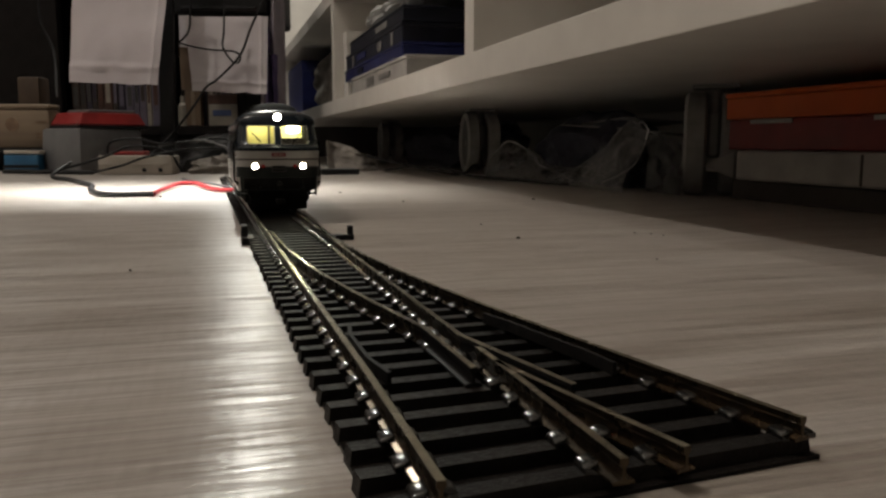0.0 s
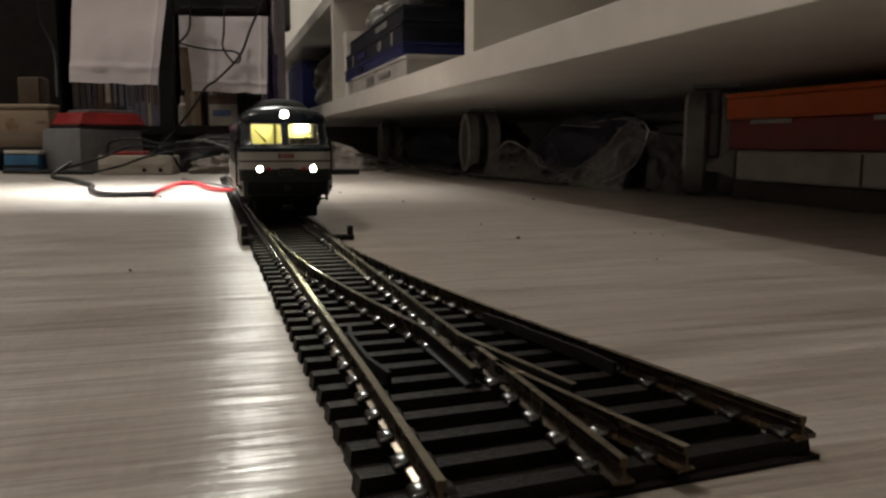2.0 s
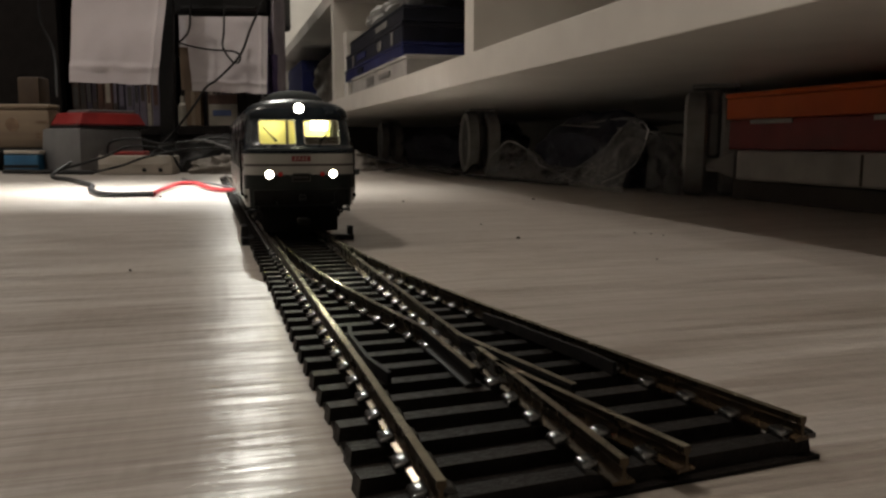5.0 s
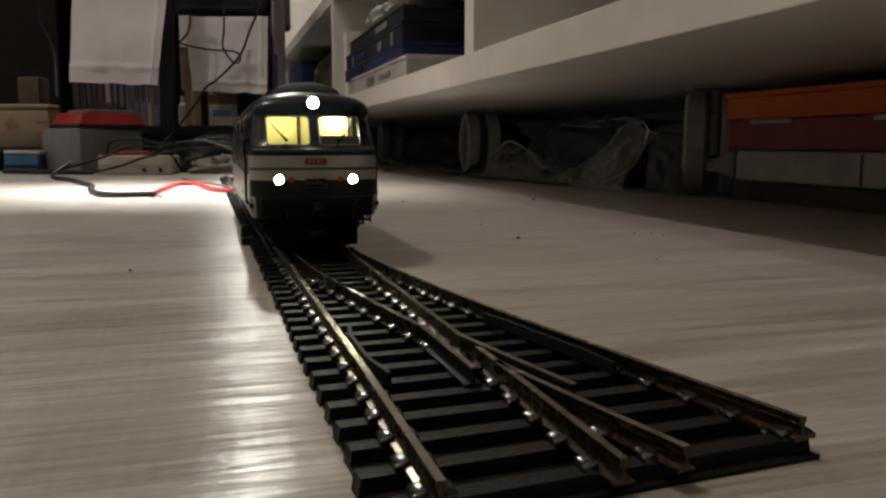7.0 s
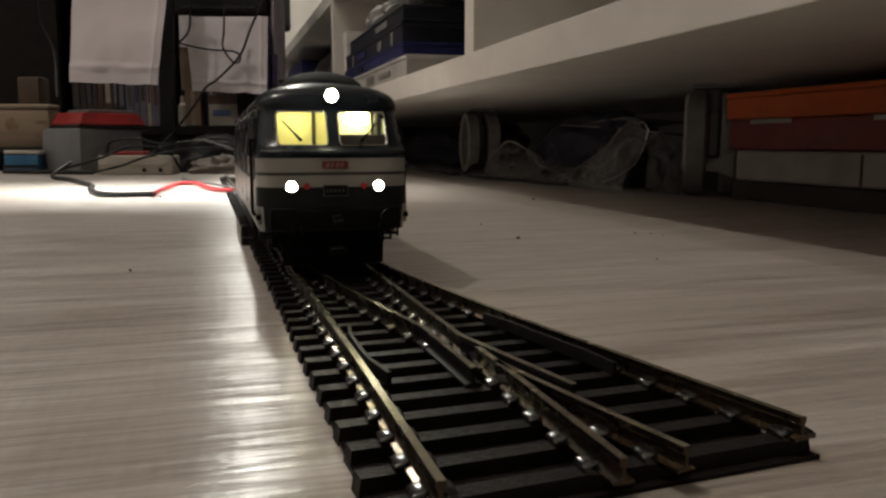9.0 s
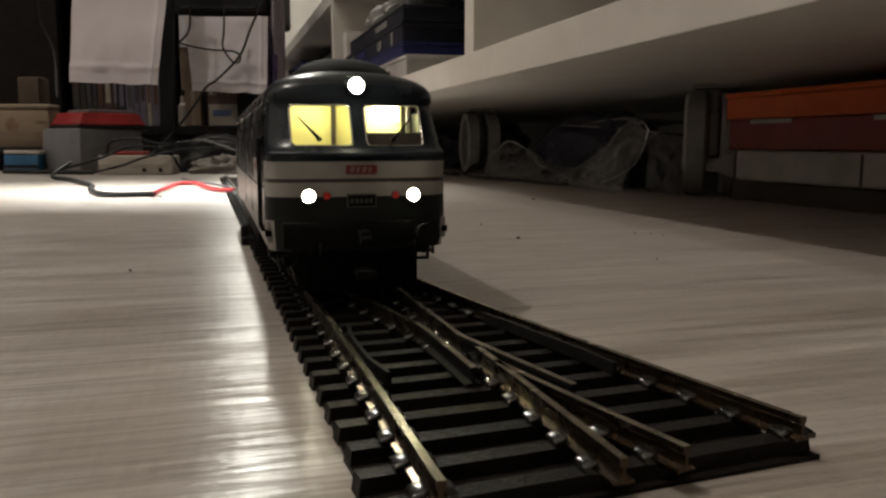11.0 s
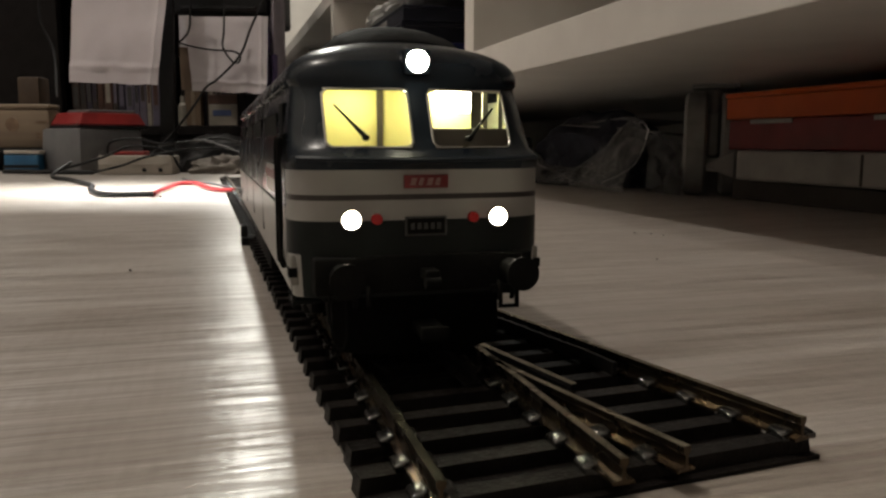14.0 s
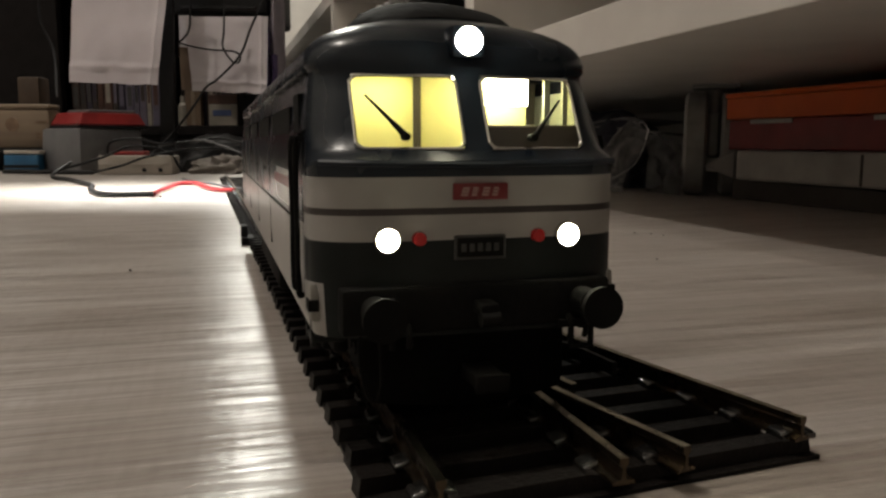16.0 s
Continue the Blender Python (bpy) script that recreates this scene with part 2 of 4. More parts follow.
# wing rails flare past the crossing
rail("wing_rail", lambda a: centre(KN) - HALF + spread(KN) + (KN - a) * 0.02, 94, KN, turnout, 6, mats=FROG)
rail("wing_rail", lambda a: centre(111) + HALF + (111 - a) * 0.215, 84, 111.0, turnout, 8, mats=FROG)
# crossing nose and the two rails that leave it
rail("crossing_rail", lambda a: centre(a) + HALF + 0.2, END - 1, 104, turnout)
rail("crossing_rail", lambda a: centre(a) - HALF + spread(a) + 0.1, END, 96.5, turnout)


def check(fn, a0, a1, lift):
    return rail("check_rail", fn, a0, a1, turnout, 14, "short black plastic check rail", lift, [CHECK_BLACK] * 3, CHECKS)


check(lambda a: centre(a) - HALF + 2.1 + max(0, abs(a - 113) - 7) * 0.15, 98, 128, -0.95)
check(lambda a: centre(a) + HALF + spread(a) - 2.2 - max(0, abs(a - 109) - 10) * 0.1, 92, 126, -0.3)

SLEEPER_MESHES = {}


def sleeper_mesh(length):
    key = round(length)
    if key not in SLEEPER_MESHES:
        bm = one_box(-key / 2, key / 2, -1.4, 1.4, 0.05, 2.1)
        for v in bm.verts:
            if v.co.z > 0.001:
                v.co.y *= 0.86
                v.co.x -= math.copysign(0.0003, v.co.x)
        me = bpy.data.meshes.new("sleeper")
        bm.to_mesh(me)
        bm.free()
        me.materials.append(SLEEPER)
        SLEEPER_MESHES[key] = me
    return SLEEPER_MESHES[key]


def chair_mesh():
    bm = bmesh.new()
    box(bm, -2.1, 2.1, -1.35, 1.35, 2.0, 2.6)
    # clips slope down and away from the rail
    for sx in (-1, 1):
        clip = bmesh.new()
        x0, x1 = sorted((sx * 0.5, sx * 2.15))
        box(clip, x0, x1, -1.15, 1.15, 2.2, 3.15, 0.22, seg=2)
        for v in clip.verts:
            if v.co.z > 0.0027:
                v.co.z -= (abs(v.co.x) - 0.0005) * 0.26 + (v.co.y + 0.00115) * -0.1
        spare = bpy.data.meshes.new("clip")
        clip.to_mesh(spare)
        clip.free()
        bm.from_mesh(spare)
        bpy.data.meshes.remove(spare)
    me = bpy.data.meshes.new("rail_chair")
    bm.to_mesh(me)
    bm.free()
    me.shade_smooth()
    me.set_sharp_from_angle(angle=radians(60))
    me.materials.append(CHAIR_PLASTIC)
    return me


CHAIR = chair_mesh()


def lay_sleepers(owner, a0, a1, pitch, div):
    a = a0
    while a <= a1:
        left = centre(a) - 14.5
        right = centre(a) + 14.5 + (spread(a) * 0.83 if div else 0)
        ob = new("sleeper", sleeper_mesh(right - left))
        ob.parent = owner
        ob.matrix_basis = mpose((left + right) / 2, a + (spread(a) * 0.05 if div else 0), 0, 0, 0, random.uniform(-0.4, 0.4) + (spread(a) * 0.21 if div else 0))
        spots = [centre(a) - HALF, centre(a) + HALF]
        if div:
            spots += [centre(a) - HALF + spread(a), centre(a) + HALF + spread(a)]
            if a >= 180 and spread(a) < 4.5:
                spots = [spots[0], spots[3]]
        for s in spots:
            c = new("rail_chair", CHAIR)
            c.parent = owner
            turn_ = spread(a) * 0.21 if div else 0
            c.matrix_basis = mpose(s, a + (spread(a) * 0.05 if div else 0) + (s - (left + right) / 2) * math.tan(radians(turn_)), 0)
        a += pitch


lay_sleepers(turnout, 65.5, TOE + 10, 6.85, True)
bm = bmesh.new()
rows_ = []
for i in range(45):
    a = 64.2 + i * 4.85
    x0, x1 = centre(a) - 14.1, centre(a) + 14.4 + spread(a) * 0.83
    da = (x1 - x0) * 0.5 * math.tan(radians(spread(a) * 0.21))
    rows_.append([bm.verts.new(Vector(c) * MM) for c in ((x0, a - da, 0.05), (x0, a - da, 0.5), (x1, a + da, 0.5), (x1, a + da, 0.05))])
for p, q in zip(rows_, rows_[1:]):
    for k in range(4):
        bm.faces.new((p[k], p[(k + 1) % 4], q[(k + 1) % 4], q[k]))
bm.faces.new(rows_[0]), bm.faces.new(rows_[-1])
bmesh.ops.recalc_face_normals(bm, faces=bm.faces)
part("sleeper_web", bm, SLEEPER, turnout, "thin black plastic web under the sleepers", smooth=False)

bm = bmesh.new()
box(bm, 8.5, 44, 270, 273.5, 0.6, 2.0, 0.2)
box(bm, 8.0, 12, 264, 276, 0.1, 2.6, 0.3)
box(bm, 8.0, 10, 268, 275.5, 0.1, 6.2, 0.3)
box(bm, 44, 45.8, 271, 274.0, 0.1, 4.9, 0.3)
box(bm, 33, 46, 270.5, 273.0, 0.1, 1.9, 0.2)
part("throw_bar", bm, BLACK, turnout, "black plastic tie bar with upright end lugs", smooth=False)

back_track = thing("straight_track", "length of black-sleepered model railway track", "track")
rail("rail", lambda a: centre(a) - HALF, TOE + 13, 760, back_track)
rail("rail", lambda a: centre(a) + HALF, TOE + 13, 760, back_track)
lay_sleepers(back_track, TOE + 16, 758, 6.85, False)

# ---- shelf unit on castors ----
SX, SZ, BT = 153.0, 70.0, 18.0
shelf = thing("shelf_unit", "white melamine cube shelf unit standing on twin-wheel castors", "shelf")
part("bottom_board", one_box(SX, SX + 380, -600, 1840, SZ, SZ + BT, 0.5), WHITE_BOARD, shelf, smooth=False)
part("back_panel", one_box(SX + 376, SX + 380, -600, 1840, SZ + BT, 700), WHITE_BOARD, shelf, smooth=False)
for a in (-600, -80, 467, 1040, 1822):
    part("upright", one_box(SX + 1, SX + 376, a, a + 18, SZ + BT, 700, 0.5), WHITE_BOARD, shelf, smooth=False)
# nearer three boards are out of view, added to shade the back panel
for a0, a1 in ((-581.5, -80.5), (-61.5, 466.5), (485.5, 1039.5), (1058.5, 1821.5)):
    part("shelf_board", one_box(SX + 1, SX + 375.5, a0, a1, 212, 230, 0.5), WHITE_BOARD, shelf, smooth=False)
part("top_board", one_box(SX, SX + 380, -600, 1840, 700, 718, 0.5), WHITE_BOARD, shelf, smooth=False)
FOOT = material("pale_grey_foot_plastic", (0.17, 0.165, 0.155), 0.4, 0, (0.23, 0.22, 0.21), 60, 0.1)
HUB = material("dark_castor_hub", (0.03, 0.029, 0.03), 0.5, 0, (0.05, 0.048, 0.047), 60, 0.1)
TREAD = material("worn_castor_tread", (0.2, 0.19, 0.18), 0.5, 0, (0.27, 0.26, 0.245), 90, 0.15)


def wheel_mesh():
    # a castor wheel on its side axis: rounded tread, dished faces
    bm = bmesh.new()
    prof = ((-4.5, 6), (-4.5, 26), (-7, 28), (-7, 30.5), (-5.2, 33), (5.2, 33), (7, 30.5), (7, 28), (4.5, 26), (4.5, 6))
    rings = [[bm.verts.new(Vector((u, r * math.cos(k * math.tau / 40), r * math.sin(k * math.tau / 40))) * MM) for k in range(40)] for u, r in prof]
    for p, q in zip(rings, rings[1:]):
        for k in range(40):
            bm.faces.new((p[k], p[(k + 1) % 40], q[(k + 1) % 40], q[k]))
    bm.faces.new(rings[0]), bm.faces.new(rings[-1])
    bmesh.ops.recalc_face_normals(bm, faces=bm.faces)
    for f in bm.faces:
        f.material_index = 1 if abs(f.normal.x) > 0.9 and f.calc_center_median().length < 0.024 or len(f.verts) > 4 else 0
    return bm


for l, a, rz in ((312, 449, -34), (284, 838, -8), (293, 0, 10), (284, 1300, -5), (490, 446, 12), (490, 1300, 0)):
    bm = one_box(-14, 14, -14, 14, 67.5, 70, 0.6)
    cyl(bm, (0, 0, 31), (0, 0, 67), 5, 6, 20)
    box(bm, -4.2, 4.2, -16, 16, 24, 52, 2.0)
    cyl(bm, (-16, 0, 33), (16, 0, 33), 3, 3, 14)
    castor = part("castor", bm, FOOT, shelf, "grey twin-wheel plastic castor", smooth=False)
    castor.matrix_basis = mpose(l, a, 0, 0, 0, rz)
    for u in (-11, 11):
        w = part("wheel", wheel_mesh(), [TREAD, HUB], castor, "pale grey worn castor wheel")
        w.matrix_basis = mpose(u, 0, 33)

# boxes in the cell above the bottom board
NAVY = material("navy_card", (0.008, 0.011, 0.06), 0.4, 0, (0.014, 0.02, 0.09), 60, 0.1, spec=0.25)
NIGHT = material("black_blue_case", (0.006, 0.007, 0.012), 0.45, 0, (0.011, 0.012, 0.02), 80, 0.1, spec=0.2)
PALE_CARD = material("pale_grey_card", (0.26, 0.245, 0.235), 0.6, 0, (0.36, 0.34, 0.32), 40, 0.1)
STICKER = material("dull_sticker", (0.13, 0.125, 0.12), 0.5, 0, (0.2, 0.19, 0.18), 90, 0.1)
CLEAR_WHITE = material("milky_plastic", (0.3, 0.3, 0.3), 0.25, 0, (0.42, 0.42, 0.42), 30, 0.2, rough2=0.5)
ZB = SZ + BT


def flat_box(name, label, l0, l1, a0, a1, z0, z1, mat, lid=True, bars=()):
    t = thing(name, label, "box", ((l0 + l1) / 2, (a0 + a1) / 2, z0))
    w, d, h = (l1 - l0) / 2, (a1 - a0) / 2, z1 - z0
    part("body", one_box(-w, w, -d, d, 0, h * (0.8 if lid else 1), 0.8), mat, t, smooth=False)
    if lid:
        part("lid", one_box(-w - 0.6, w + 0.6, -d - 0.6, d + 0.6, h * 0.8, h, 0.8), mat, t, smooth=False)
    for y0, y1, q0, q1, m in bars:
        part("label", one_box(-w - 0.9, -w - 0.2, y0, y1, q0, q1), m, t, smooth=False)
    return t


flat_box("card_box", "pale grey card box on a white shelf board", SX + 1, SX + 210, 640, 905, ZB, ZB + 17, PALE_CARD,
         bars=((-70, -20, 4, 9, STICKER), (5, 40, 3, 10, STICKER)))
flat_box("navy_box", "navy blue flat card box in a stack", SX + 3, SX + 215, 664, 965, ZB + 17, ZB + 30, NAVY, bars=((30, 60, 3, 8, NIGHT),))
# tall narrow end bars are plastic clips, their sheen put in as pale colour
flat_box("game_case", "black-blue plastic case in a stack", SX + 4, SX + 215, 668, 960, ZB + 30.3, ZB + 47, NIGHT,
         bars=((-112, -104, 0.5, 12, STICKER), (-60, -44, 2, 10, STICKER), (20, 70, 4, 10, NAVY), (92, 98, 0.5, 12, STICKER)))
flat_box("game_case", "black-blue plastic case at the top of a stack", SX + 4, SX + 215, 664, 930, ZB + 47.3, ZB + 60, NIGHT,
         bars=((-70, -20, 3, 8, STICKER),))
flat_box("game_case", "black glossy case lying on other cases", SX + 70, SX + 215, 664, 880, ZB + 60.3, ZB + 84, NIGHT)
t = thing("plastic_wrap", "crumpled milky plastic wrap on stacked cases", "wrap", (SX + 36, 775, ZB + 60))
part("film", lump(bmesh.new(), (0, 0, 12), (30, 95, 13), 0.8, 2, 4, 0), CLEAR_WHITE, t)
flat_box("white_carton", "small white carton beside stacked cases", SX + 6, SX + 60, 968, 992, ZB, ZB + 78, WHITE_BOARD)
# far cell
flat_box("navy_folder_box", "dark navy upright box in a shelf cell", SX + 12, SX + 200, 1520, 1800, ZB, ZB + 98, NAVY)
GREY_CLOTH = material("grey_brown_cloth", (0.15, 0.135, 0.12), 0.9, 0, (0.22, 0.2, 0.18), 120, 0.6)
t = thing("cloth_bag", "grey-brown soft cloth bag in a shelf cell", "bag", (SX + 50, 1260, ZB))
part("sack", lump(bmesh.new(), (0, 0, 35), (45, 90, 50), 0.5, 5, 4, 0), GREY_CLOTH, t)

# ---- under the shelf ----
ORANGE = material("orange_card", (0.38, 0.06, 0.006), 0.5, 0, (0.46, 0.082, 0.009), 40, 0.2, spec=0.25)
DARKRED = material("dark_red_card", (0.12, 0.009, 0.007), 0.35, 0, (0.18, 0.015, 0.012), 40, 0.2, spec=0.3)
WORN_WHITE = material("worn_white_card", (0.25, 0.23, 0.215), 0.7, 0, (0.37, 0.34, 0.315), 30, 0.5)
DARKBOX = material("dark_brown_card", (0.03, 0.022, 0.018), 0.7, 0, (0.045, 0.035, 0.028), 50, 0.2)
BL = 295.0
flat_box("dark_box", "dark brown flat box on the floor", BL + 6, BL + 190, 80, 412, 0, 11.6, DARKBOX, lid=False)
t = thing("white_carton", "long worn white carton with a pointed open flap", "box", (BL, 250, 11.8))
part("body", one_box(0, 180, -200, 152, 0, 17.3, 1.8), WORN_WHITE, t, smooth=False)
bm = bmesh.new()
q = [bm.verts.new(Vector(c) * MM) for c in ((-1, 152, 1), (-1, 152, 16.5), (-3, 180, 7.5))]
bm.faces.new(q)
bmesh.ops.solidify(bm, geom=bm.faces[:], thickness=0.8 * MM)
part("flap", bm, WORN_WHITE, t, smooth=False)
part("seam", one_box(-0.5, 0.3, 56, 57.2, 1, 16), DARKBOX, t, smooth=False)
t = flat_box("red_box", "dark red glossy card box under a shelf", BL - 1, BL + 170, 60, 408, 29.5, 46.5, DARKRED, lid=False)
for y, l_ in ((120, 34), (40, 26), (-60, 40)):
    part("torn_edge", one_box(-86.3, -85.7, y, y + l_, 14.5, 16.8, 0.2), WORN_WHITE, t, "pale torn card edge", smooth=False)
t = flat_box("orange_box", "orange flat card box under a shelf", BL - 2, BL + 170, 60, 410, 46.8, 62, ORANGE)
BAGFILM = material("clear_bag_film", (0.3, 0.29, 0.28), 0.2, 0, (0.24, 0.235, 0.23), 25, 0.35, 120, rough2=0.4)
film_nodes = BAGFILM.node_tree
film_noise = film_nodes.nodes.new("ShaderNodeTexNoise")
film_noise.inputs["Scale"].default_value, film_noise.inputs["Distortion"].default_value = 70, 1.5
film_range = film_nodes.nodes.new("ShaderNodeMapRange")
film_range.inputs["From Min"].default_value, film_range.inputs["From Max"].default_value = 0.4, 0.72
film_range.inputs["To Min"].default_value, film_range.inputs["To Max"].default_value = 0.13, 0.75
film_nodes.links.new(film_noise.outputs["Fac"], film_range.inputs["Value"])
film_nodes.links.new(film_range.outputs["Result"], film_nodes.nodes["Principled BSDF"].inputs["Alpha"])
bag = thing("plastic_bag", "crumpled clear plastic bag on the floor", "bag", (0, 0, 0))


def bag_rim(u):
    keys = ((0, 36), (0.2, 22), (0.38, 14), (0.6, 13), (0.76, 30), (0.9, 51), (1, 37))
    for (a, za), (b, zb) in zip(keys, keys[1:]):
        if u <= b:
            k = (u - a) / (b - a)
            return za + (zb - za) * k * k * (3 - 2 * k)
    return 37


def bag_point(u, v):
    a = 752 - 277 * u
    z = bag_rim(u) * v
    n = noise.noise(Vector((u * 9, v * 2.5, 3))) * 9 + noise.noise(Vector((u * 26, v * 5 + u * 11, 8))) * 4.5
    return (262 + 22 * v * v + n * (0.4 + v), a + n * 1.4, max(0.3, z + abs(n) * 0.35 * v))


part("front_side", grid_sheet(bag_point, 90, 16, 0.25), BAGFILM, bag)


def bag_handle(u, v):
    n = noise.noise(Vector((u * 7, v * 3, 21))) * 5 + noise.noise(Vector((u * 19, v * 9, 31))) * 2.4
    return (272 + 10 * v + n, 596 - 108 * u ** 0.75 - 20 * v * math.sin(math.pi * min(1, u * 0.9 + 0.1)) + n, 2 + 48 * u ** 1.5 - 6 * v * u + n * 0.5)


part("twisted_edge", grid_sheet(bag_handle, 40, 14, 0.25), BAGFILM, bag)
FOLDFILM = material("folded_bag_film", (0.42, 0.41, 0.39), 0.3, 0, (0.3, 0.29, 0.28), 90, 0.3, 300, rough2=0.5)
for rim in (((272, 752, 24), (273, 716, 35), (275, 662, 23), (275, 651, 15), (278, 612, 8), (278, 582, 2)),
            ((278, 582, 2), (279, 549, 16), (280, 520, 26), (281, 503, 39), (281, 486, 47.5), (281, 477, 42)),
            ((281, 477, 42), (281, 485, 27), (281, 501, 15), (279, 538, 3.5))):
    part("film_edge", sweep(bmesh.new(), rim, 0.55, 6), FOLDFILM, bag, "folded pale edge of the bag")


def bag_tail(u, v):
    n = noise.noise(Vector((u * 8, v * 3, 41))) * 5 + noise.noise(Vector((u * 21, v * 6, 51))) * 2.2
    return (284 + n * 1.2, 482 - 42 * u + n, max(0.3, (41 - 8 * u) * (1 - v) + n * 0.3))


part("trailing_side", grid_sheet(bag_tail, 30, 20, 0.25), BAGFILM, bag)
BLUEBLACK = material("dark_blue_fabric", (0.012, 0.012, 0.02), 0.85, 0, (0.022, 0.022, 0.034), 100, 0.6)
t = thing("dark_bundle", "dark folded fabric bundle inside an open bag", "bundle", (315, 610, 0))
part("cloth", lump(bmesh.new(), (0, 0, 20), (26, 100, 34), 0.7, 9, 4, 0), BLUEBLACK, t)
part("fold", lump(bmesh.new(), (-10, 35, 12), (20, 44, 24), 0.6, 23, 4, 0), BLUEBLACK, t)
part("fold", lump(bmesh.new(), (-8, -45, 14), (20, 40, 26), 0.6, 27, 4, 0), BLUEBLACK, t)
GREYCARD = material("grey_card", (0.12, 0.11, 0.1), 0.6, 0, (0.17, 0.155, 0.14), 60, 0.2)
for i, (l, a, z, rz, rx) in enumerate(((300, 600, 46, 6, 3), (304, 585, 50, -5, -2), (310, 560, 43, 12, 4))):
    t = thing("loose_sheet", "grey loose card leaning in a dark bundle", "card", (l, a, z))
    part("card", one_box(-2, 46, -45, 45, 0, 1.2, 0.2, m=mpose(0, 0, 0, rx, 4, rz)), GREYCARD, t, smooth=False)
t = thing("grey_cloth", "grey crumpled cloth fallen beside a castor", "cloth", (150, 930, 0))


def fallen(u, v):
    n = noise.noise(Vector((u * 4, v * 3, 61))) * 7 + noise.noise(Vector((u * 11, v * 7, 71))) * 2.5
    return ((u - 0.35) * 62, 9 * math.sin(u * 8) + 14 * v + n, max(0.5, (36 - 24 * u ** 1.4) * v + n * 0.5 * v))


part("cloth", grid_sheet(fallen, 36, 20, 0.8), GREY_CLOTH, t)
t = thing("dark_bundle", "dark fabric bundle pushed under a shelf", "bundle", (345, 1110, 0))
part("cloth", lump(bmesh.new(), (0, 0, 22), (60, 190, 34), 0.6, 17, 4, 0), BLUEBLACK, t)
t = thing("black_plate", "flat black plastic plate on the floor", "plate", (128, 838, 0))
part("plate", one_box(-20, 20, -8, 26, 0, 6, 1.0), BLACK, t, smooth=False)
t = thing("white_plate", "flat pale plastic block on the floor", "plate", (92, 850, 0))
part("plate", one_box(-14, 14, -6, 30, 0, 9, 1.0), PALE_CARD, t, smooth=False)
for pts in (((190, 900, 2), (210, 780, 10), (230, 700, 3), (250, 640, 2), (262, 560, 2)),
            ((175, 930, 18), (215, 820, 6), (236, 760, 2), (262, 790, 10), (290, 860, 4))):
    t = thing("floor_cable", "black thin cable lying under a shelf", "cable")
    part("sheath", sweep(bmesh.new(), pts, 1.4), BLACK, t)

# ---- the cluttered far end ----
PAPER = material("white_paper", (0.53, 0.49, 0.52), 0.75, 0, (0.6, 0.56, 0.59), 12, 0.2, 60)


def paper(xc, yc, w_top, w_bot, z0, z1, seed, skew=0.0, lean=0.0):
    t = room_thing("paper_sheet", "creased white paper sheet hanging from a frame", "paper", xc, yc, 0, 0, "hanging white sheets")

    def fn(u, v):
        w = w_bot + (w_top - w_bot) * v
        n = noise.noise(Vector((u * 2.2, v * 2.5, seed))) * 4 + noise.noise(Vector((u * 6, v * 7, seed + 5))) * 1.3
        fold = -1.6 * math.exp(-((v - 0.13) / 0.02) ** 2) - 1.8 * math.exp(-((u - 0.93) / 0.02) ** 2)
        edge = noise.noise(Vector((u * 5, 1, seed + 9))) * 2.5 * (1 - v)
        return ((u - 0.5) * w + skew * (1 - v) + lean * v, n + fold, z0 + (z1 - z0) * v + edge - 4 * u * (1 - v))

    part("sheet", grid_sheet(fn, 40, 50, 0.4), PAPER, t)
    return t


paper(-400, 1000, 117.7, 109, 108, 262, 1.0, -9, 10.4)
paper(-282, 1060, 108, 98, 101, 196, 4.0, 1, 0)
t = room_thing("paper_sheet", "small torn white paper strip hanging in front of shelves", "paper", -336, 1064, 0, 0)
part("sheet", grid_sheet(lambda u, v: ((u - 0.5) * 18, noise.noise(Vector((u * 3, v * 3, 2))) * 2, 158 + v * 40), 6, 10, 0.4), PAPER, t)
t = room_thing("black_post", "black upright post in front of shelves", "post", -353, 1030)
part("post", one_box(-11, 8, -5, 5, 0, 620, 1.2, m=mpose(0, 0, 0, 0, 1.4, 0)), BLACK, t, smooth=False)
part("base", one_box(-60, 66, -30, 30, 0, 14, 2), BLACK, t, smooth=False)
t = room_thing("black_printer", "black boxy machine above hanging paper", "machine", -297, 1100, 203)
part("case", one_box(-62, 62, -20, 160, 0, 120, 5), BLACK, t)
part("tray", one_box(-50, 50, -26, -20, 4, 9, 1), BLACK, t)

BOOKWOOD = material("black_brown_board", (0.006, 0.005, 0.005), 0.7, 0, (0.01, 0.008, 0.008), 60, 0.2, spec=0.1)
case = room_thing("bookcase", "black-brown bookcase full of narrow spines", "bookcase", -520, 1180)
# unseen heights shape light: low part passes the bulb, tall part blocks it
part("back_panel", one_box(-60, 240, 140, 150, 0, 400), BOOKWOOD, case, smooth=False)
part("back_panel", one_box(-340, -60.5, 140, 150, 0, 720), BOOKWOOD, case, smooth=False)
part("shelf_board", one_box(-340, 240, -45, 139, 44, 57, 1), BOOKWOOD, case, smooth=False)
part("plinth", one_box(-340, 240, -40, -20, 0, 43.5, 1), BOOKWOOD, case, smooth=False)
part("shelf_board", one_box(-340, 240, -35, 139, 250, 265, 1), BOOKWOOD, case, smooth=False)
part("cabinet_door", one_box(-340, -18, -46, -30, 58, 249, 1.5), BOOKWOOD, case, "plain black-brown cabinet door", smooth=False)
for x in (-340, 149, 222):
    part("upright", one_box(x, x + 18, -40, 139, 57.5, 249.5, 1), BOOKWOOD, case, smooth=False)
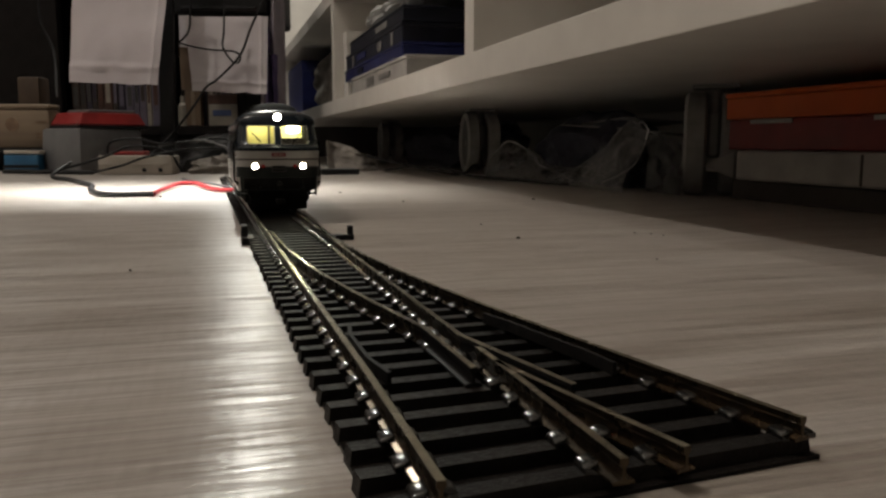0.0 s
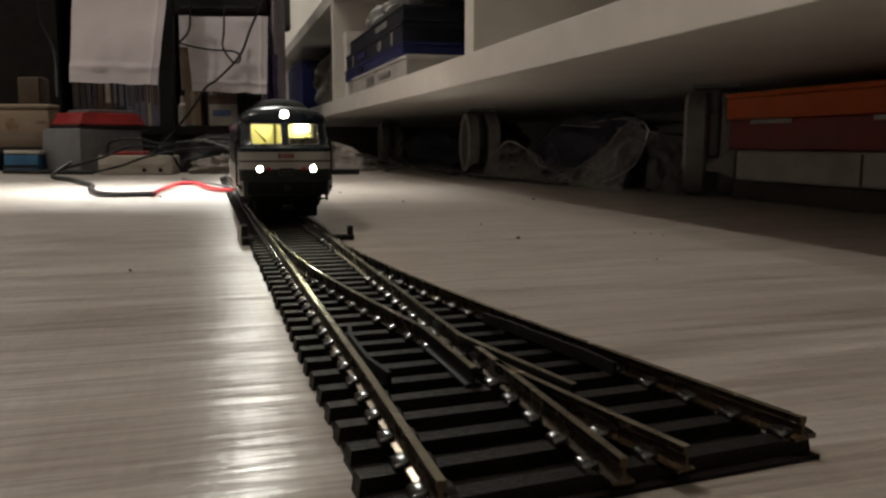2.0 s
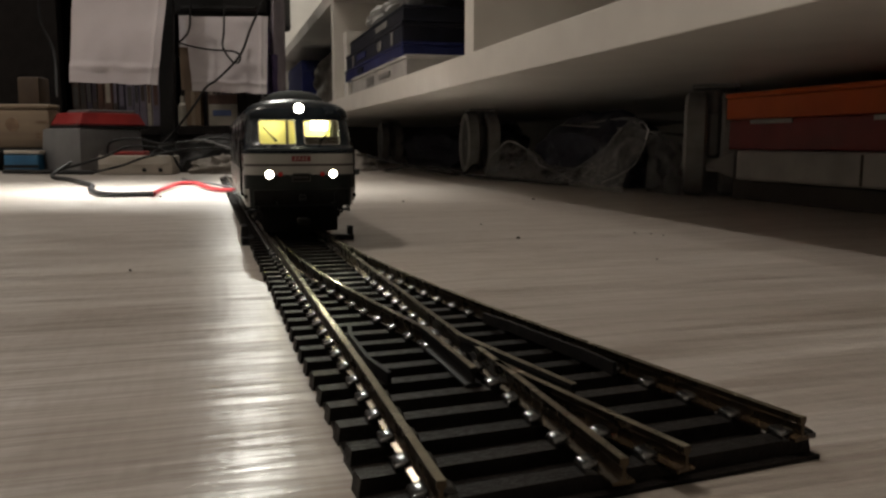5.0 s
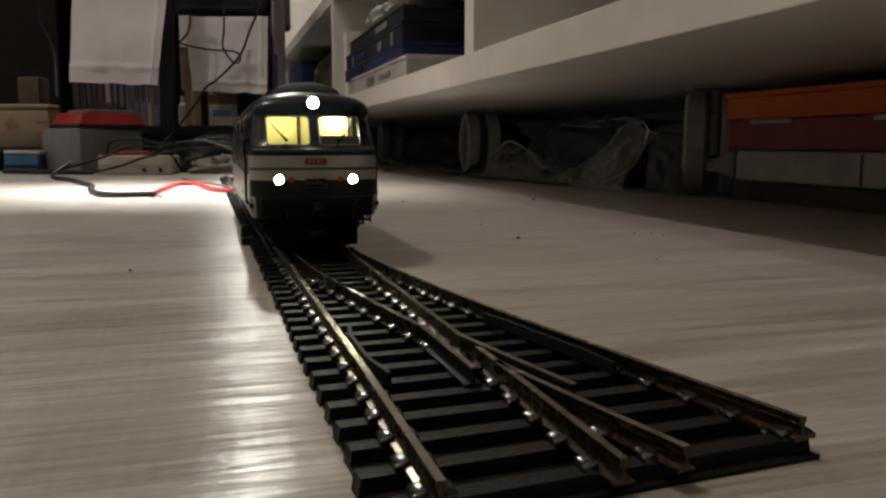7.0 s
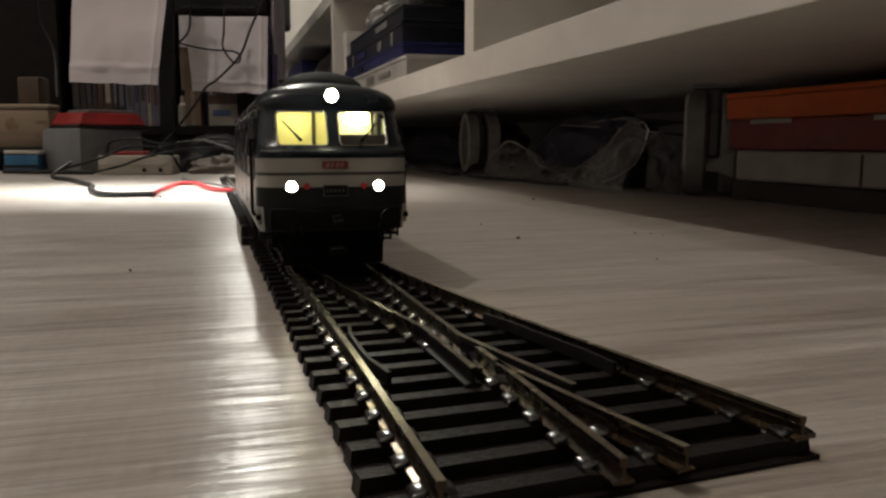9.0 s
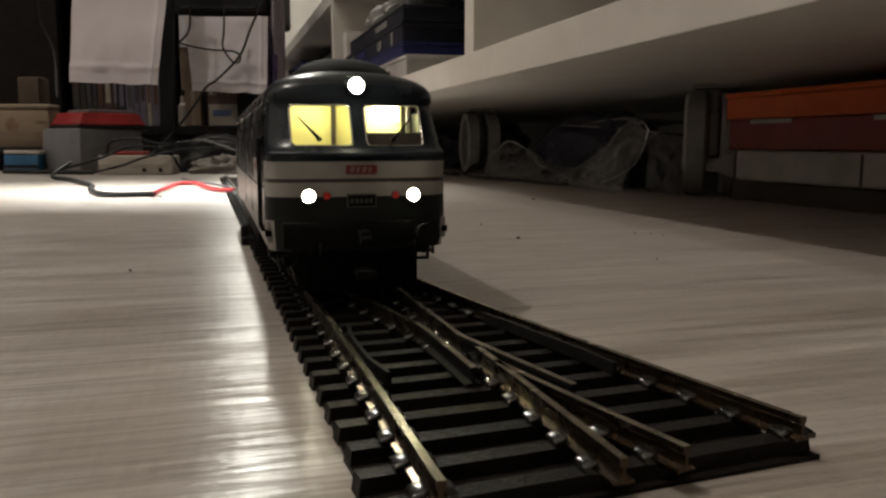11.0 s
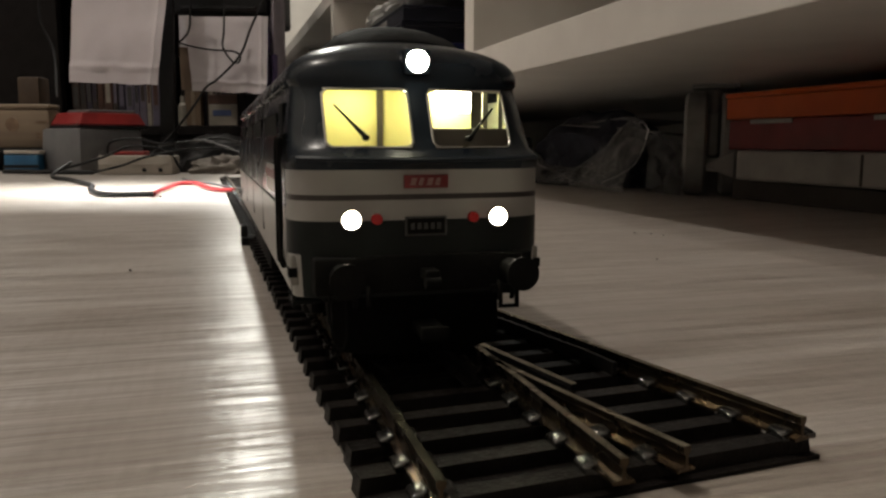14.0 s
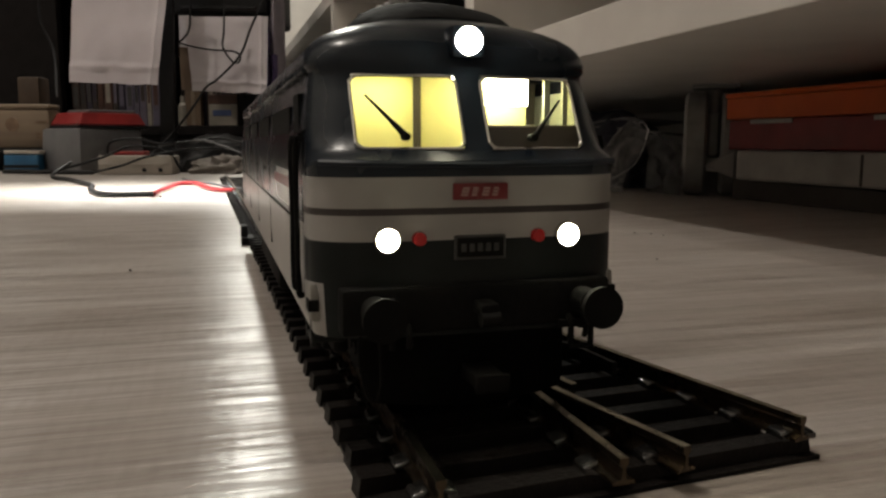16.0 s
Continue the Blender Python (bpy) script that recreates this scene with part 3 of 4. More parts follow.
SPINES = [material("spine_" + n, tuple(k * 0.42 for k in c), 0.45, 0, tuple(k * 0.6 for k in c), 60, 0.1) for n, c in
          (("black", (0.014, 0.013, 0.014)), ("brown", (0.045, 0.026, 0.018)), ("grey", (0.06, 0.055, 0.055)), ("plum", (0.03, 0.02, 0.045)),
           ("rust", (0.09, 0.035, 0.02)), ("lilac", (0.16, 0.14, 0.2)), ("cream", (0.4, 0.36, 0.3)), ("blue", (0.08, 0.13, 0.3)))]
x = -12.0
k = 0
while x < 210:
    wide = random.uniform(7, 13)
    pale = 60 < x < 105
    m = random.choice(SPINES[5:7]) if pale else random.choice(SPINES[:5])
    hgt = random.uniform(92, 118)
    if 138 < x + wide and x < 172:
        x = 172
        continue
    if x > 185:
        m = SPINES[(6, 4, 7, 6, 1, 2)[k % 6]]
        k += 1
    t = room_thing("book", "narrow " + m.name.split("_")[1] + " book standing in a bookcase", "book", -520 + x + wide / 2, 1152, 57.2, 0, "books in the bookcase")
    part("cover", one_box(-wide / 2 + 0.3, wide / 2 - 0.3, 0, 95, 0, hgt, 0.8), m, t, smooth=False)
    part("title_bar", one_box(-wide / 4, wide / 4, -0.5, 0.2, hgt * 0.3, hgt * 0.6), SPINES[(k * 3 + int(x)) % 7], t, smooth=False)
    x += wide + 0.3

t = room_thing("blue_white_carton", "white carton with a blue band before books", "carton", -312, 1143, 57.2)
part("body", one_box(-20, 20, -6, 4, 0, 30, 0.8), SPINES[6], t, smooth=False)
part("band", one_box(-14, 12, -6.6, -5.8, 14, 22), SPINES[7], t, "blue printed band", smooth=False)
part("lid", one_box(-20, 20, -6, 4, 30.3, 44, 0.8), SPINES[4], t, smooth=False)
t = room_thing("white_bottle", "small white plastic bottle on a shelf board", "bottle", -369, 1143, 57.2)
bm = bmesh.new()
cyl(bm, (0, 0, 0), (0, 0, 28), 8, 8, 20)
cyl(bm, (0, 0, 28), (0, 0, 33), 8, 4, 20)
part("body", bm, SPINES[6], t)
part("cap", cyl(bmesh.new(), (0, 0, 33), (0, 0, 42), 4.4, 4.2, 16), SPINES[6], t)

CREAM_TAPE = material("dull_packing_tape", (0.14, 0.105, 0.07), 0.35, 0, (0.18, 0.14, 0.1), 80)
BROWN_CARD = material("brown_corrugated_card", (0.085, 0.055, 0.034), 0.8, 0, (0.12, 0.08, 0.05), 60, 0.3, stretch=(1, 1, 0.2))
t = room_thing("brown_box", "narrow brown cardboard box standing in a bookcase", "box", -354, 1143, 57.2)
part("body", one_box(-11, 11, -6, 30, 0, 50, 0.8), BROWN_CARD, t, smooth=False)
part("tape", one_box(-2.5, 2.5, -6.4, -5.7, 0.5, 49), CREAM_TAPE, t, "dull packing tape", smooth=False)
t = room_thing("card_strip", "brown cardboard strip hanging beside white paper", "card", -337, 1068)
part("strip", grid_sheet(lambda u, v: ((u - 0.5) * 20, noise.noise(Vector((u * 2, v * 3, 7))) * 2, 103 + v * 62), 6, 12, 1.2), BROWN_CARD, t)

CREAM = material("plain_wood_box", (0.165, 0.12, 0.082), 0.6, 0, (0.215, 0.16, 0.108), 14, 0.2, stretch=(0.2, 1, 6))
STAMP = material("brown_ink", (0.12, 0.075, 0.045), 0.7, 0, (0.2, 0.13, 0.08), 120)
GREYP = material("grey_plastic", (0.11, 0.11, 0.115), 0.42, 0, (0.145, 0.145, 0.15), 40, 0.15)
REDP = material("red_plastic", (0.19, 0.011, 0.012), 0.35, 0, (0.26, 0.018, 0.018), 60, 0.1)
IVORY = material("ivory_plastic", (0.36, 0.33, 0.29), 0.45, 0, (0.44, 0.4, 0.35), 40, 0.1)
BLUEP = material("blue_plastic", (0.014, 0.08, 0.17), 0.35, 0, (0.022, 0.11, 0.22), 60, 0.1)

t = room_thing("black_stand", "low black stand under a wooden box", "stand", -490, 960)
part("top", one_box(-60, 34, -20, 24, 21, 26.5, 1), BLACK, t, smooth=False)
for x in (-58, 24):
    part("leg", one_box(x, x + 8, -16, 20, 0, 21), BLACK, t, smooth=False)
t = room_thing("wooden_box", "plain light wooden box with a printed stamp", "box", -493, 960, 26.7)
part("body", one_box(-42, 26, -10, 20, 0, 46, 3), CREAM, t)
part("lid", one_box(-38, 26, -11, 20, 46, 52, 2.5), CREAM, t)
bm = bmesh.new()
cyl(bm, (-18, -10.6, 28), (-18, -9.8, 28), 8, 8, 20)
part("stamp", bm, STAMP, t, "round brown printed stamp", smooth=False)
for z in (12, 16, 30):
    part("print_bar", one_box(10, 23, -10.6, -9.9, z, z + 2), STAMP, t, smooth=False)
t = room_thing("brown_block", "brown wooden block standing behind a box", "block", -521, 1020, 57.2)
part("block", one_box(-14, 13, -8, 20, 0, 58, 2), material("brown_block_wood", (0.035, 0.019, 0.009), 0.6, 0, (0.05, 0.027, 0.012), 30, 0.2), t)
t = room_thing("blue_pack", "blue plastic pack with dark straps", "pack", -463, 885)
part("pack", one_box(-22, 17, -8, 10, 0, 21, 3), BLUEP, t)
part("strap", one_box(-22.6, 17.6, -8.8, -7.5, 6, 9, 0.4), BLACK, t, smooth=False)
part("top_flap", one_box(-21, 19, -8, 9, 21, 25, 1), IVORY, t)

t = room_thing("grey_tool_case", "grey plastic equipment case standing on the floor", "case", -391, 858, 0, 60)
bm = box(bmesh.new(), 0, 86, 0, 70, 1.4, 49, 3)
for v in bm.verts:
    if v.co.z > 0.025:
        v.co.x = 0.043 + (v.co.x - 0.043) * 0.94
        v.co.y = 0.035 + (v.co.y - 0.035) * 0.94
part("shell", bm, GREYP, t)
part("latch", one_box(24, 30, -0.6, 1.4, 12, 24, 0.4), GREYP, t, smooth=False)
for x in (5, 73):
    for y in (5, 57):
        part("foot", one_box(x, x + 8, y, y + 8, 0, 1.6), BLACK, t, smooth=False)
t = room_thing("red_lid_tray", "red plastic tray with a dark rim on a case", "tray", -393, 862, 49.4, 52)
bm = box(bmesh.new(), 2, 82, 2, 66, 2.4, 17, 2.5)
for v in bm.verts:
    if v.co.z > 0.010:
        v.co.x = 0.042 + (v.co.x - 0.042) * 0.88
        v.co.y = 0.034 + (v.co.y - 0.034) * 0.88
part("shell", bm, REDP, t)
part("rim", one_box(1, 83, 1, 67, 0, 3, 0.5), BLACK, t)
part("grip", one_box(18, 74, 10, 58, 17, 20.5, 1.6), GREYP, t, "grey plastic top panel")
t = room_thing("ivory_controller", "ivory plastic controller box with red knob", "controller", -324, 838)
part("case", one_box(-39, 39, -2, 24, 0, 20, 1.8), IVORY, t)
part("front_rib", one_box(-38, 38, -3, -1.8, 10, 12, 0.3), IVORY, t)
part("knob", one_box(-26, 8, 6, 22, 20, 24.5, 1.5), REDP, t, "red plastic switch")
for x in (10, 27):
    bm = bmesh.new()
    cyl(bm, (x, -3.4, 5), (x, -1.8, 5), 2.2, 2.2, 12)
    part("socket", bm, BLACK, t, smooth=False)

t = room_thing("black_pouch", "black soft pouch lying among cables", "pouch", -262, 930)
part("pouch", lump(bmesh.new(), (0, 0, 14), (52, 36, 28), 0.5, 23, 4, 0), BLACK, t)
t = room_thing("grey_pouch", "grey fabric strap heaped on the floor", "strap", -238, 868)
part("cloth", lump(bmesh.new(), (0, 0, 4), (34, 18, 14), 0.9, 29, 4, 0), GREY_CLOTH, t)
VIOLET = material("violet_cloth", (0.05, 0.035, 0.1), 0.9, 0, (0.09, 0.06, 0.16), 40, 0.4)
LILAC = material("pale_lilac_cloth", (0.2, 0.175, 0.2), 0.9, 0, (0.3, 0.265, 0.3), 30, 0.4)


def hanging(name, label, xc, yc, w, z0, z1, mat, seed):
    t = room_thing(name, label, "cloth", xc, yc)
    part("cloth", grid_sheet(lambda u, v: ((u - 0.5) * w, 9 * math.sin(u * 11 + seed + v) + noise.noise(Vector((u * 3, v * 4, seed))) * 8, z0 + (z1 - z0) * v), 30, 20, 0.8), mat, t)


hanging("violet_cloth", "violet cloth hanging beside a shelf unit", -232, 1085, 18, 60, 150, VIOLET, 1)
hanging("lilac_cloth", "pale lilac cloth hanging beside a shelf unit", -232, 1096, 34, 70, 300, LILAC, 3)
hanging("violet_cloth", "dark violet cloth strip hanging over paler cloth", -236, 1084, 9, 152, 186, VIOLET, 5)


def cable(label, pts, r, mat, axes=True):
    t = thing("cable", label, "cable")
    part("sheath", sweep(bmesh.new(), [(*room(p[0], p[1]), p[2]) if axes else p for p in pts], r), mat, t)
    return t


REDW = material("red_cable_sheath", (0.3, 0.012, 0.018), 0.45, 0, (0.36, 0.02, 0.026), 200)
GREYW = material("grey_cable_sheath", (0.04, 0.041, 0.046), 0.4, 0, (0.06, 0.06, 0.066), 200)
cable("black feeder wire lying on the floor", [(-365, 780, 14), (-362, 735, 3), (-322, 683, 2.2), (-262, 590, 2.2), (-238, 535, 2.2), (-205, 482, 2.2), (-177, 484, 2.4)], 1.7, BLACK)
cable("red feeder wire arching to the track", [(-177, 484, 2.4), (-183, 505, 2.4), (-191, 545, 2.4), (-200, 600, 2.6), (-190, 608, 2.6), (-172, 570, 2.4), (-150, 526, 2.4), (-134, 508, 3.2)], 1.5, REDW)
cable("thin grey wire beside a red wire", [(-230, 700, 2), (-205, 650, 2), (-178, 610, 2), (-150, 560, 2), (-130, 515, 3)], 1.0, GREYW)
cable("black cable looping over a controller box", [(-440, 840, 3), (-400, 818, 5), (-350, 815, 18), (-320, 820, 30), (-290, 835, 24), (-282, 860, 3)], 1.3, BLACK)
cable("black cable across a controller box", [(-360, 815, 3), (-330, 815, 10), (-300, 815, 20), (-262, 840, 27), (-230, 860, 25), (-200, 860, 8), (-190, 850, 3)], 1.3, BLACK)
cable("black cable looped over a case", [(-352, 835, 22), (-345, 830, 34), (-320, 830, 38), (-292, 840, 32), (-250, 880, 38), (-215, 880, 30), (-196, 850, 12), (-192, 840, 3)], 1.3, BLACK)
cable("grey cable over dark clutter", [(-300, 842, 30), (-262, 860, 36), (-235, 850, 30), (-205, 845, 18), (-186, 840, 6)], 1.2, GREYW)
cable("thick black cable on the floor", [(-470, 850, 3), (-430, 838, 3), (-395, 828, 3), (-362, 822, 3)], 2.4, BLACK)
cable("black cable hanging before white paper", [(-205, 1010, 250), (-219, 1010, 215), (-240, 1015, 175), (-256, 1020, 142), (-285, 1020, 113), (-300, 1020, 103), (-316, 1020, 80), (-350, 1020, 40), (-372, 980, 8)], 1.5, BLACK)
cable("thin black wire across white paper", [(-338, 1035, 160), (-320, 1035, 155), (-295, 1035, 151), (-268, 1035, 149), (-259, 1035, 143), (-262, 1035, 135), (-271, 1035, 138), (-281, 1035, 155), (-279, 1035, 175), (-277, 1035, 215)], 1.3, BLACK)
cable("thin black wire beside a post", [(-338, 1035, 160), (-330, 1035, 166), (-322, 1035, 180), (-320, 1035, 225)], 1.3, BLACK)
cable("dark wire hanging before a bookcase", [(-500, 1040, 300), (-515, 1040, 200), (-500, 1040, 150), (-480, 1000, 90)], 1.5, BLACK)

# ---- crumbs on the floor ----
bm = bmesh.new()
spots = [(-22, 220, 0.5), (102, 258, 0.8), (105, 307, 0.5), (103, 438, 0.7), (181, 434, 1.0), (154, 257, 0.5), (156, 252, 0.4), (150, 262, 0.5), (122, 200, 0.4), (81, 529, 0.7), (-32, 515, 1.2)]
for l, a, r in spots:
    lump(bm, (l, a, r * 0.4), (r, r * 1.2, r * 0.6), 0.6, l, 1, 0.05)
tagged(mesh_object("floor_crumbs", bm, DARKBOX), "tiny dark crumbs scattered on the floor", "crumbs", kind="stuff")
# ---- locomotive ----
def pane_material(name):
    # thin clear pane: mostly straight through, a faint mirror on top
    m = bpy.data.materials.new(name)
    m.use_nodes = True
    nt = m.node_tree
    nt.nodes.remove(nt.nodes["Principled BSDF"])
    tr, gl, mx = nt.nodes.new("ShaderNodeBsdfTransparent"), nt.nodes.new("ShaderNodeBsdfGlossy"), nt.nodes.new("ShaderNodeMixShader")
    gl.inputs["Roughness"].default_value = 0.05
    mx.inputs["Fac"].default_value = 0.035
    nt.links.new(tr.outputs["BSDF"], mx.inputs[1])
    nt.links.new(gl.outputs["BSDF"], mx.inputs[2])
    nt.links.new(mx.outputs["Shader"], nt.nodes["Material Output"].inputs["Surface"])
    return m


BLUE = material("dark_blue_enamel", (0.006, 0.0095, 0.015), 0.22, 0, (0.009, 0.0135, 0.02), 60, 0.03, 1200, rough2=0.3, spec=0.3)
SATINBLUE = material("worn_dark_blue_edge", (0.006, 0.0095, 0.015), 0.42, 0, (0.01, 0.015, 0.022), 150, 0.05, 900, rough2=0.55, spec=0.25)
GREYBAND = material("pale_grey_enamel", (0.27, 0.26, 0.245), 0.3, 0, (0.315, 0.3, 0.283), 120, 0.03, 1200)
DARKLINE = material("brown_black_line", (0.03, 0.022, 0.02), 0.35)
DARKGREEN = material("dark_grey_enamel", (0.007, 0.009, 0.0085), 0.4, 0, (0.011, 0.0135, 0.013), 120, 0.05, spec=0.2)
CHASSIS = material("matt_black_chassis", (0.005, 0.005, 0.0047), 0.7, 0, (0.008, 0.0075, 0.007), 300, 0.2, spec=0.09)
CHROME = material("silver_window_frame", (0.55, 0.54, 0.5), 0.25, 1.0)
CABYELLOW = material("cab_cream_yellow", (0.84, 0.775, 0.31), 0.5, 0, (0.88, 0.815, 0.36), 60)
CABDARK = material("cab_brown_plastic", (0.06, 0.05, 0.034), 0.5, 0, (0.085, 0.07, 0.048), 60)
CABPALE = material("cab_pale_green", (0.4, 0.42, 0.33), 0.4)
PLATE_RED = material("red_enamel_plate", (0.14, 0.011, 0.012), 0.35)
PLATE_INK = material("pale_plate_mark", (0.3, 0.2, 0.18), 0.4)
SKIRTGREY = material("shaded_grey_paint", (0.2, 0.19, 0.175), 0.4, 0, (0.25, 0.24, 0.22), 200)
ROOFBLACK = material("sooty_roof_black", (0.003, 0.003, 0.003), 0.7, 0, (0.006, 0.0055, 0.0055), 200, 0.3, spec=0.12)
DULLGREY = material("dull_grey_paint", (0.03, 0.029, 0.027), 0.5, 0, (0.045, 0.043, 0.04), 200)
TAIL_RED = material("red_tail_lens", (0.35, 0.01, 0.01), 0.15, coat=0.5)
PANE = pane_material("cab_glass")
HEAD = glow("headlamp_lens", (1.0, 0.95, 0.7), 78.0)
CABFILL = glow("cab_dim_led", (1.0, 0.96, 0.62), 14.0)
CABLED = glow("cab_led", (1.0, 0.97, 0.7), 18.0)

LENGTH = 190.0
loco = thing("locomotive", "dark blue model diesel locomotive with grey bands and lit headlamps", "locomotive")
ROWS = [9, 11, 14.6, 16.8, 18.9, 20.2, 21.5, 22.2, 23.7, 25.3, 26.2, 26.9, 27.5, 28.1, 30, 32, 34, 35.6, 36.2, 36.6, 37.4, 38.2, 39, 39.7, 40.4, 41, 41.5, 42, 42.4, 42.7, 42.9]


def lerp(keys, z):
    for (a, va), (b, vb) in zip(keys, keys[1:]):
        if z <= b:
            return va + (vb - va) * max(0.0, (z - a)) / (b - a)
    return keys[-1][1]


def half_width(z):
    return lerp(((9, 16.6), (14, 17), (26, 17), (30, 16.6), (34, 16.1), (36.2, 15.8), (36.6, 16.2), (37.4, 16.3), (38.2, 16.15), (39, 15.7), (39.7, 15.0), (40.4, 13.9), (41, 12.5), (41.5, 10.9), (42, 8.9), (42.4, 6.7), (42.7, 4), (42.9, 1)), z)


def nose(z):
    return lerp(((9, 0.3), (14, 0), (25.3, 0), (26.2, -0.5), (26.9, -0.5), (27.5, 0.2), (28.1, 0.8), (35.6, 4.8), (36.6, 4.8), (37.8, 5.0),
                 (38.4, 5.2), (39, 5.5), (40, 6.3), (40.9, 7.5), (41.5, 8.7), (42, 10), (42.4, 11.4), (42.7, 13), (42.9, 15)), z)


WIN0, WIN1 = 1.35, 12.3


def across(c, z):
    """The shell's sideways place of column c at height z."""
    w = half_width(z)
    if w < 13.8:
        return c / 17 * w
    return c if abs(c) <= WIN1 else math.copysign(WIN1 + (abs(c) - WIN1) / (17 - WIN1) * (w - WIN1), c)


def skin(u, z):
    """The shell's front: distance back from the nose at u across."""
    w = half_width(z)
    t = max(0.0, (abs(u) - 0.62 * w) / (0.38 * w))
    # the windscreen zone is bowed more than the nose below it
    bow = 0.6 + 1.5 * min(1.0, max(0.0, (z - 26.9) / 1.2))
    return nose(z) + bow * (u / w) ** 2 + 0.30 * w * (1 - math.sqrt(max(0.0, 1 - min(t, 1.0) ** 2))) * 0.9


COLS = [0, WIN0, 3.5, 5.5, 7.5, 9.5, 11, WIN1, 13.2, 14, 15, 15.8, 16.4, 16.8, 17]
COLS = [-c for c in COLS[:0:-1]] + COLS
bm = bmesh.new()
grid = []
for z in ROWS:
    w = half_width(z)
    grid.append([bm.verts.new(Vector((across(c, z), skin(across(c, z), z), z)) * MM) for c in COLS])


def band(z, side):
    if side:
        return 1 if z < 20 else 0
    if z < 14.6:
        return 3
    if z < 18.9:
        return 2
    if 21.5 <= z < 22.2:
        return 4
    return 1 if z < 25.3 else 0


for i, z in enumerate(ROWS[:-1]):
    for j in range(len(COLS) - 1):
        mid = abs(COLS[j] + COLS[j + 1]) / 2
        if 28.1 <= z < 35.6 and WIN0 < mid < WIN1:
            continue
        f = bm.faces.new((grid[i][j], grid[i][j + 1], grid[i + 1][j + 1], grid[i + 1][j]))
        f.material_index = band(z, False)
        if z < 14.6 and mid > 15.9:
            f.material_index = 1
STATIONS = [8, 14, 14.6, 40, 80, 120, 160, LENGTH]
for s in (0, -1):
    prev = [grid[i][s] for i in range(len(ROWS))]
    for y in STATIONS:
        cur = [bm.verts.new(Vector((prev[i].co.x / MM, max(y, prev[i].co.y / MM + 0.3), z)) * MM) for i, z in enumerate(ROWS)]
        for i, z in enumerate(ROWS[:-1]):
            q = (prev[i], prev[i + 1], cur[i + 1], cur[i])
            f = bm.faces.new(q if s else q[::-1])
            f.material_index = band(z, True) if y > 8 else band(z, False)
        prev = cur
    if s == 0:
        left_rear = prev
    else:
        right_rear = prev
# rear wall and roof ridge
for i in range(len(ROWS) - 1):
    f = bm.faces.new((left_rear[i], right_rear[i], right_rear[i + 1], left_rear[i + 1]))
    f.material_index = 1 if ROWS[i] < 20 else 0
top = grid[-1]
f = bm.faces.new([*top[::-1], left_rear[-1], right_rear[-1]])
bmesh.ops.remove_doubles(bm, verts=bm.verts, dist=1e-6)
bmesh.ops.recalc_face_normals(bm, faces=bm.faces)
shell = part("body", bm, [BLUE, GREYBAND, DARKGREEN, DARKGREEN, DARKLINE], loco, "dark blue shell with pale grey front bands")


def on_nose(u, z, out=0.0):
    return (u, skin(u, z) - out, z)


def window_loop(sign):
    u0, u1, z0, z1, r = WIN0, WIN1, 28.1, 35.6, 1.0
    pts = []
    for cu, cz, a0 in ((u1 - r, z0 + r, -90), (u1 - r, z1 - r, 0), (u0 + r, z1 - r, 90), (u0 + r, z0 + r, 180)):
        for k in range(5):
            a = radians(a0 + k * 22.5)
            u, z = cu + r * math.cos(a), cz + r * math.sin(a)
            pts.append(on_nose(sign * u, z, 0.12))
    return pts + pts[:1]


for sign in (-1, 1):
    bm = bmesh.new()
    sweep(bm, window_loop(sign), 0.17, 6)
    frame_ = part("window_frame", bm, CHROME, shell, "thin silver window frame")
    # corner fillets round the opening off
    bm = bmesh.new()
    for u, z in ((WIN0, 28.1), (WIN1, 28.1), (WIN0, 35.6), (WIN1, 35.6)):
        du = 0.75 if u < 5 else -0.75
        dz = 0.75 if z < 30 else -0.75
        vs = [bm.verts.new(Vector(on_nose(sign * uu, zz, -0.05)) * MM) for uu, zz in ((u, z), (u + du, z), (u, z + dz))]
        bm.faces.new(vs)
    bmesh.ops.solidify(bm, geom=bm.faces[:], thickness=0.2 * MM)
    part("window_corner", bm, BLUE, shell, smooth=False)
    bm = bmesh.new()
    g = [[bm.verts.new(Vector(on_nose(sign * u, z, -0.12)) * MM) for z in (28.1, 30, 32, 34, 35.6)] for u in (WIN0, 3.5, 5.5, 7.5, 9.5, 11, WIN1)]
    for a, b in zip(g, g[1:]):
        for i in range(4):
            bm.faces.new((a[i], b[i], b[i + 1], a[i + 1]))
    bmesh.ops.solidify(bm, geom=bm.faces[:], thickness=0.3 * MM)
    pane = part("windscreen", bm, PANE, shell, "clear cab windscreen")
    pane.visible_shadow = False
    bm = bmesh.new()
    a, b = ((-11.0, 33.5), (-7.4, 29.3)) if sign < 0 else ((10.2, 33.2), (6.2, 29.2))
    pa, pb = on_nose(*a, 0.7), on_nose(*b, 0.7)
    cyl(bm, pb, pa, 0.26, 0.12, 8)
    pm = tuple(pb[i] * 0.65 + pa[i] * 0.35 for i in range(3))
    cyl(bm, pb, pm, 0.36, 0.26, 8)
    cyl(bm, (pb[0], pb[1] + 1, pb[2]), (pb[0], pb[1] - 0.4, pb[2]), 0.4, 0.4, 8)
    part("wiper", bm, CHASSIS, shell, "black windscreen wiper")

